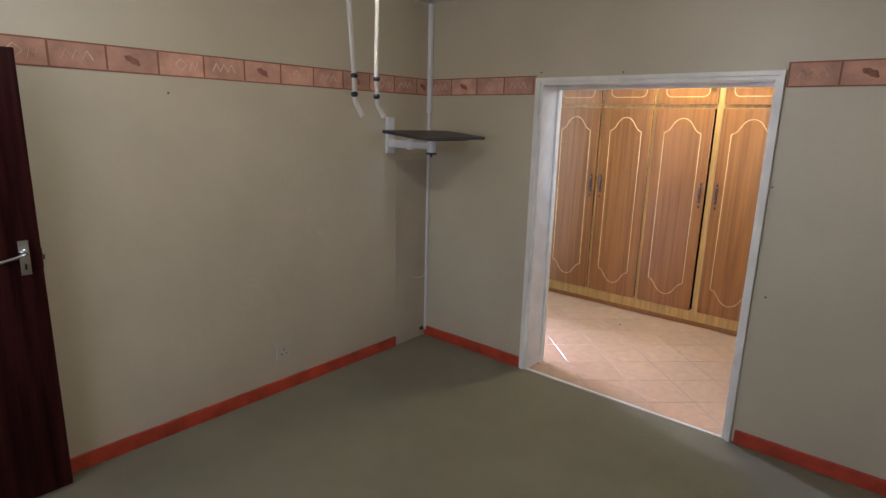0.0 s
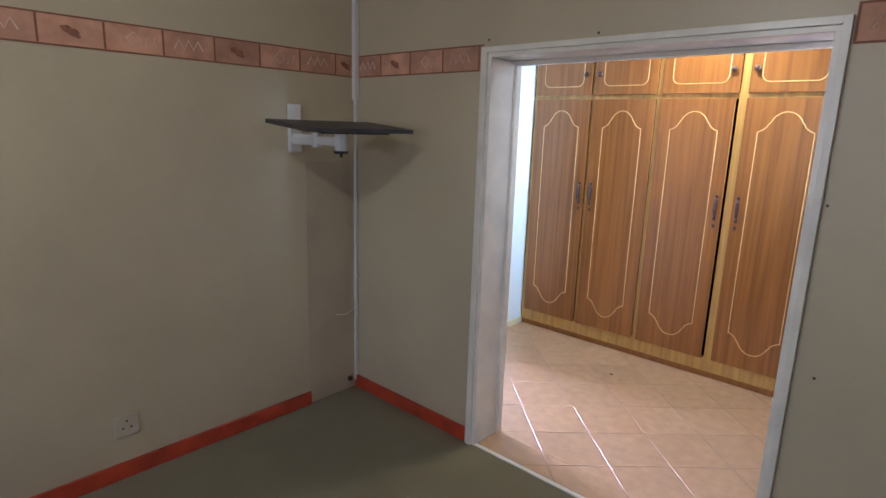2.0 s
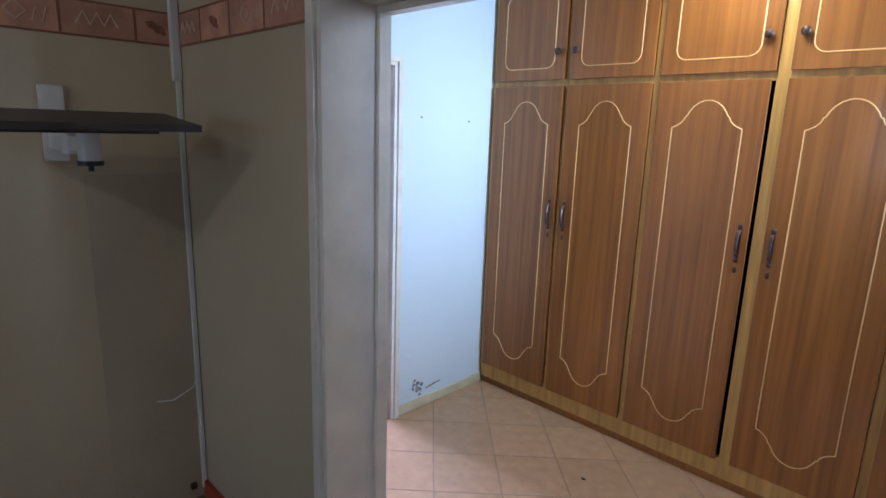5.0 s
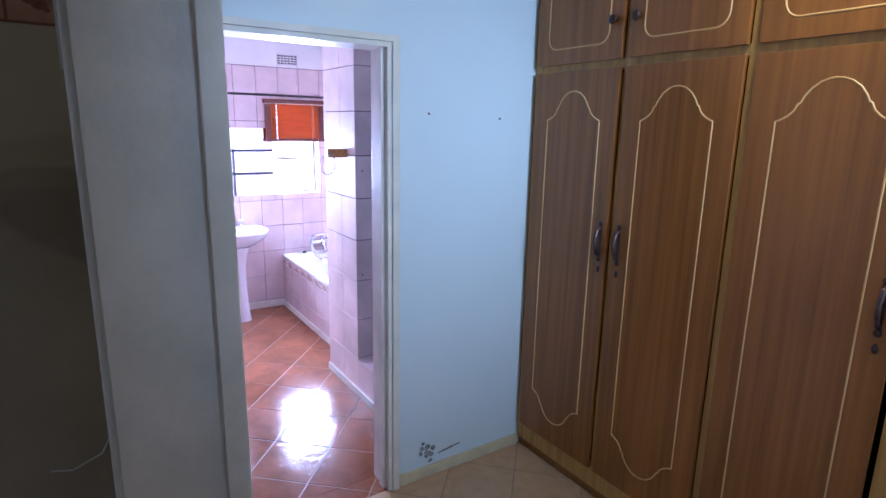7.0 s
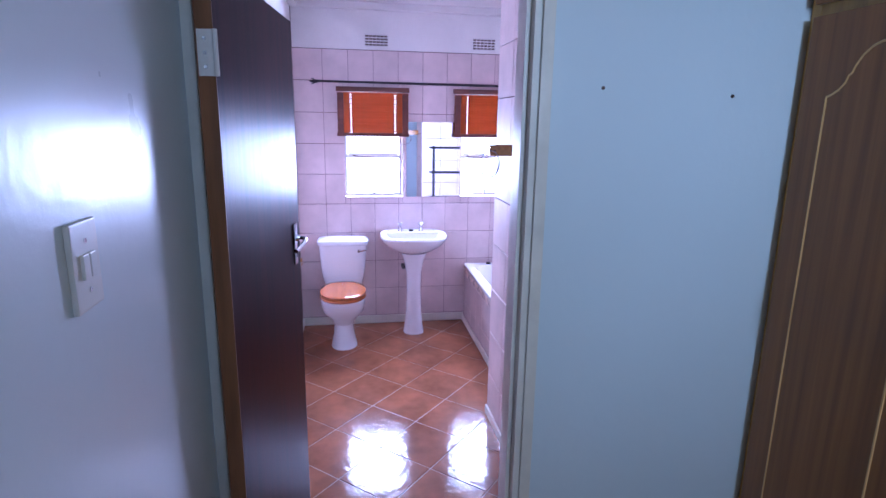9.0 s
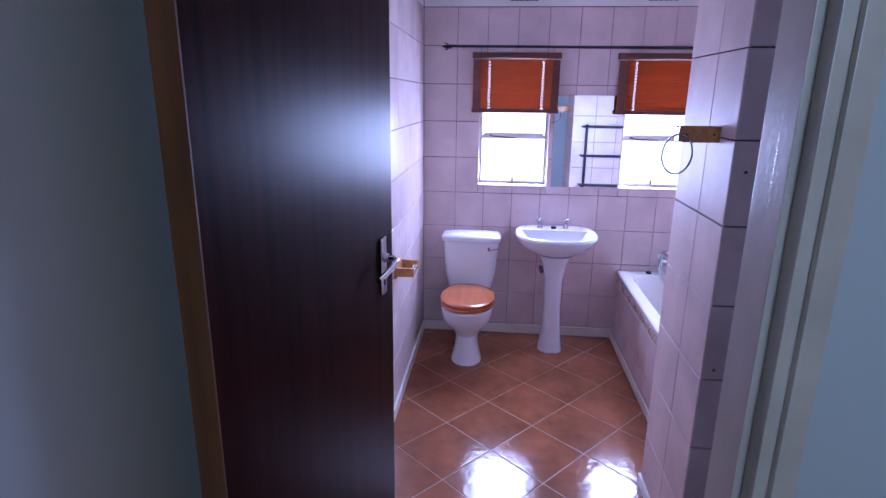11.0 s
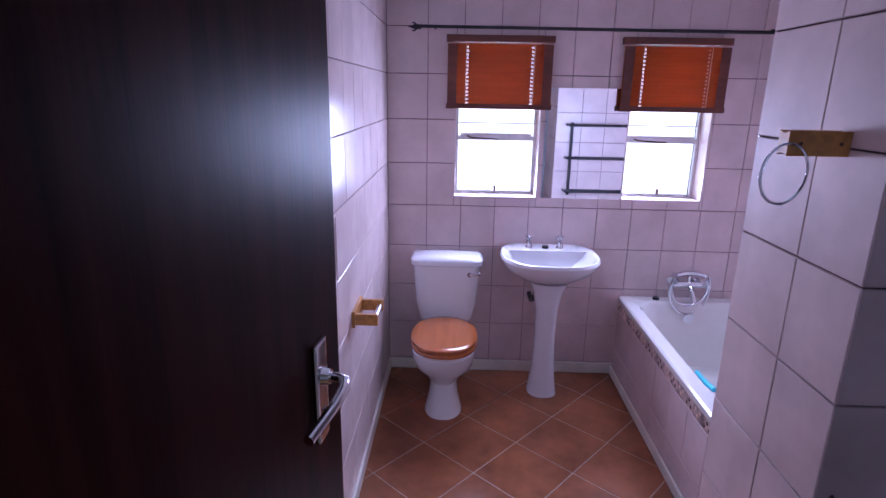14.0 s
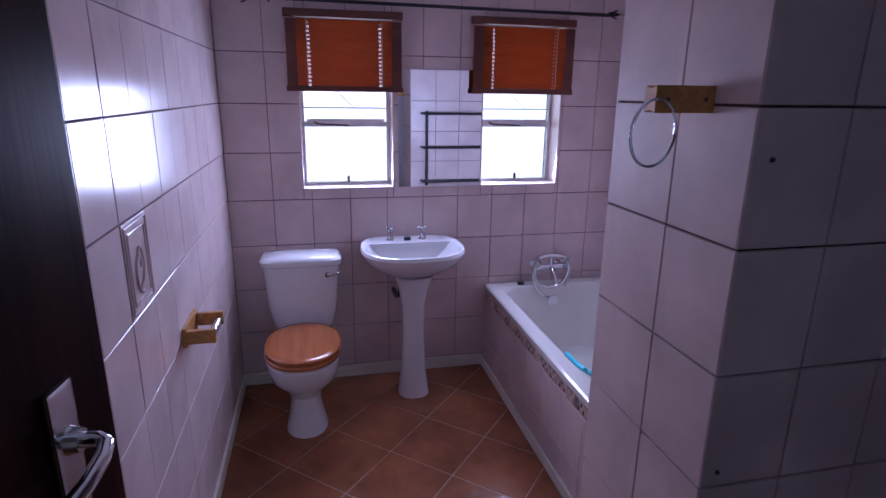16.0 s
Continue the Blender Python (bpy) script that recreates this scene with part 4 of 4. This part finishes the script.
tube(bm, [(-3.752 + 0.004 * math.sin(a), PY - 0.124 + 0.046 * math.cos(a), 1.478 + 0.062 * math.sin(a)) for a in [2 * math.pi * k / 32 for k in range(33)]], 0.0032, 8)
part("ring", bm, M_chrome, rh, "thin steel ring", True)

# paper holder and relief tile on the side wall
ph = thing("paper_holder", (-4.64, YL, 0.79), "honey wood toilet paper holder with a chrome roller", "paper holder")
solid("back_board", -4.74, -4.56, YL + 0.0005, YL + 0.014, 0.755, 0.82, M_holder, ph, bevel=0.003)
for xa in (-4.735, -4.58):
    solid("side_arm", xa, xa + 0.018, YL + 0.014, YL + 0.10, 0.765, 0.81, M_holder, ph, bevel=0.004)
bm = bmesh.new()
cyl(bm, (-4.72, YL + 0.085, 0.787), (-4.58, YL + 0.085, 0.787), 0.012, seg=14)
part("roller", bm, M_chrome, ph, smooth=True)

# dark iron towel rack on the far face of the shower wall
rk = thing("towel_rack", (PX0, 5.1, 1.1), "dark iron towel rack on the tiled wall above the bath", "towel rack")
for z in (0.86, 1.13, 1.39):
    bm = bmesh.new()
    for dx in (0.03, 0.10):
        tube(bm, [(PX0 - dx, 4.83, z), (PX0 - dx, 5.55, z)], 0.009, 8)
    tube(bm, [(PX0 - 0.10, 4.83, z), (PX0 - 0.001, 4.83, z)], 0.009, 8)
    part("rail", bm, M_black, rk)
for y in (4.87, 5.48):
    bm = bmesh.new()
    tube(bm, [(PX0 - 0.02, y, 0.82), (PX0 - 0.02, y, 1.41)], 0.012, 8)
    box(bm, PX0 - 0.02, PX0 - 0.0005, y - 0.01, y + 0.01, 0.9, 0.93)
    box(bm, PX0 - 0.02, PX0 - 0.0005, y - 0.01, y + 0.01, 1.3, 1.33)
    for z in (0.86, 1.13, 1.39):
        tube(bm, [(PX0 - 0.02, y, z), (PX0 - 0.105, y, z)], 0.007, 6)
    part("upright", bm, M_black, rk)

# ------------------------------------------------------------------ tiles
TILE_MESH = {}


def tile_mesh(poly, thick, material, cham=0.0016):
    """A tile from its outline in its own plane, front at z = thick."""
    key = (tuple((round(p[0], 3), round(p[1], 3)) for p in poly), material.name)
    if key not in TILE_MESH:
        c = Vector((sum(p[0] for p in poly) / len(poly), sum(p[1] for p in poly) / len(poly)))
        bm = bmesh.new()
        inner = []
        for p in poly:
            d = Vector(p) - c
            inner.append(c + d * max(0.0, 1 - cham * 1.4 / max(d.length, 0.004)))
        loft(bm, [[(p[0], p[1], 0) for p in poly], [(p[0], p[1], thick - cham) for p in poly], [(p[0], p[1], thick) for p in inner]], cap0=False)
        me = bpy.data.meshes.new("tile")
        bmesh.ops.recalc_face_normals(bm, faces=bm.faces)
        bm.to_mesh(me)
        bm.free()
        me.materials.append(material)
        TILE_MESH[key] = me
    return TILE_MESH[key]


def lay(parent, frame_m, poly, thick, material, name="tile"):
    u0, v0 = min(p[0] for p in poly), min(p[1] for p in poly)
    ob = new(name, tile_mesh([(p[0] - u0, p[1] - v0) for p in poly], thick, material))
    ob.parent = parent
    ob.matrix_parent_inverse = parent.matrix_basis.inverted()
    wob = random.uniform(-0.0006, 0.0006)
    ob.matrix_basis = frame_m @ Matrix.Translation((u0, v0, wob))
    return ob


def minus(rect, hole):
    a0, a1, b0, b1 = rect
    h0, h1, g0, g1 = hole
    if h1 <= a0 or h0 >= a1 or g1 <= b0 or g0 >= b1:
        return [rect]
    out = []
    if a0 < h0:
        out.append((a0, h0, b0, b1))
    if a1 > h1:
        out.append((h1, a1, b0, b1))
    m0, m1 = max(a0, h0), min(a1, h1)
    if b0 < g0:
        out.append((m0, m1, b0, g0))
    if b1 > g1:
        out.append((m0, m1, g1, b1))
    return out


def tile_wall(parent, m, us, vs, holes=(), joint=0.0035, skip=(), material=M_tile):
    for i, (u0, u1) in enumerate(zip(us, us[1:])):
        for j, (v0, v1) in enumerate(zip(vs, vs[1:])):
            if (i, j) in skip:
                continue
            rects = [(u0, u1, v0, v1)]
            for h in holes:
                rects = [r for q in rects for r in minus(q, h)]
            for a0, a1, b0, b1 in rects:
                if a1 - a0 > 0.012 and b1 - b0 > 0.012:
                    g = joint / 2
                    # rows stand further apart than the tiles of a row
                    lay(parent, m, [(a0 + g * 0.7, b0 + g), (a1 - g * 0.7, b0 + g), (a1 - g * 0.7, b1 - g), (a0 + g * 0.7, b1 - g)], 0.008, material)


def steps(a, b, first, pitch):
    out, v = [a], first
    while v < b - 0.015:
        if v > a + 0.015:
            out.append(v)
        v += pitch
    return out + [b]


random.seed(7)
ROWS = steps(0.0, 2.186, 0.068, 0.2362)
F_west = Matrix(((0, 0, 1, XW - 0.008), (1, 0, 0, 0), (0, 1, 0, 0), (0, 0, 0, 1)))      # u = y, v = z, out = +x
F_south = Matrix(((-1, 0, 0, 0), (0, 0, 1, YL - 0.008), (0, 1, 0, 0), (0, 0, 0, 1)))    # u = -x, v = z, out = +y
F_north = Matrix(((1, 0, 0, 0), (0, 0, -1, YR + 0.008), (0, 1, 0, 0), (0, 0, 0, 1)))    # u = x, v = z, out = -y
F_pil = Matrix(((1, 0, 0, 0), (0, 0, -1, PY + 0.008), (0, 1, 0, 0), (0, 0, 0, 1)))
F_shower = Matrix(((0, 0, 1, PX1 - 0.008), (1, 0, 0, 0), (0, 1, 0, 0), (0, 0, 0, 1)))
F_back = Matrix(((0, 0, -1, PX0 + 0.008), (-1, 0, 0, 0), (0, 1, 0, 0), (0, 0, 0, 1)))   # u = -y, out = -x
F_tub = Matrix(((1, 0, 0, 0), (0, 0, -1, TY0 + 0.008), (0, 1, 0, 0), (0, 0, 0, 1)))
tile_wall(wall_bath_west, F_west, steps(YL, YR, 3.782, 0.1917), ROWS, [(*W1, WZ0, WZ1), (*W2, WZ0, WZ1)])
SC = steps(-XI, -XW, 3.0, 0.1917)
deco = next(i for i in range(len(SC) - 1) if SC[i] <= 4.26 < SC[i + 1])
row = next(j for j in range(len(ROWS) - 1) if ROWS[j] <= 1.15 < ROWS[j + 1])
tile_wall(wall_bath_south, F_south, SC, ROWS, skip=((deco, row),))
tile_wall(wall_bath_north, F_north, steps(XW, XI, XW + 0.15, 0.1917), ROWS[2:])
PROWS = steps(0.0, HT, 1.019 - 3 * 0.256 - 0.0, 0.256)
tile_wall(wall_shower, F_pil, [PX0, -3.858, PX1], PROWS, joint=0.005, material=M_matt)
tile_wall(wall_shower, F_shower, steps(PY, YR, 4.938, 0.196), PROWS, joint=0.005, material=M_matt)
tile_wall(wall_shower, F_back, steps(-YR, -PY, -YR + 0.14, 0.1917), ROWS[2:])
tile_wall(tb, F_tub, steps(X0, X1, X0 + 0.1, 0.1917), [0.0, 0.165, TZ - 0.094])

# relief tile with a curling motif
rt = thing("relief_tile", (-(SC[deco] + SC[deco + 1]) / 2, YL, 1.13), "pink wall tile with a raised curling ornament", "ornament tile")
u0, u1, v0, v1 = SC[deco], SC[deco + 1], ROWS[row], ROWS[row + 1]
bm = bmesh.new()
box(bm, -u1 + 0.002, -u0 - 0.002, YL - 0.006, YL + 0.002, v0 + 0.002, v1 - 0.002, 0.002)
part("tile_body", bm, M_deco, rt)
bm = bmesh.new()
for e in (0.012, 0.03):
    tube(bm, [(-u1 + e, YL + 0.002, v0 + e), (-u0 - e, YL + 0.002, v0 + e), (-u0 - e, YL + 0.002, v1 - e), (-u1 + e, YL + 0.002, v1 - e), (-u1 + e, YL + 0.002, v0 + e)], 0.004, 6)
part("tile_rim", bm, M_tile, rt)
bm = bmesh.new()
uc, vc = -(u0 + u1) / 2, (v0 + v1) / 2
for s in (1, -1):
    tube(bm, [(uc + s * (0.008 + 0.004 * k) * math.cos(0.55 * k), YL + 0.003, vc + s * 0.01 + (0.012 + 0.006 * k) * math.sin(0.55 * k)) for k in range(10)], 0.005, 6)
part("scroll", bm, M_tile, rt, smooth=True)


# floor tiles, laid on the diagonal
def clip(poly, x0, x1, y0, y1):
    for axis, lim, sgn in ((0, x0, 1), (0, x1, -1), (1, y0, 1), (1, y1, -1)):
        out = []
        for p, q in zip(poly, poly[1:] + poly[:1]):
            dp, dq = sgn * (p[axis] - lim), sgn * (q[axis] - lim)
            if dp >= 0:
                out.append(p)
            if dp * dq < 0:
                f = dp / (dp - dq)
                out.append((p[0] + f * (q[0] - p[0]), p[1] + f * (q[1] - p[1])))
        poly = out
        if len(poly) < 3:
            return []
    return poly


BATH_GRID, DRESSING_GRID = (0.225, 0.222, -3.615, 4.335, 0.05), (0.238, 0.226, -2.25, 4.405, 0.0)
FLOOR_M = Matrix.Translation((0, 0, -0.006))
for (HX, HY, GX, GY, slant), areas in ((BATH_GRID, ((XW, XI, YL, YR, M_floor), (XI, XL, DL, DR, M_floor))), (DRESSING_GRID, ((XL, DE, YK, YW + 0.01, M_dfloor), (OL, OR, YB + 0.012, YK, M_dfloor)))):
    for i, j in [(a, b) for a in range(-20, 30) for b in range(-20, 30)]:
        cx, cy = GX + (i + j) * HX, GY + (i - j) * HY + HY
        q = 0.985
        dia = [(cx - HX * q, cy), (cx, cy - HY * q), (cx + HX * q, cy), (cx, cy + HY * q)]
        dia = [(x - slant * (y - GY), y + slant * (x - GX)) for x, y in dia]
        for x0, x1, y0, y1, mt in areas:
            p = clip(dia, x0, x1, y0, y1)
            if p:
                xs, ys = [a[0] for a in p], [a[1] for a in p]
                if max(xs) - min(xs) > 0.02 and max(ys) - min(ys) > 0.02:
                    lay(floor_tiled, FLOOR_M, p, 0.006, mt)
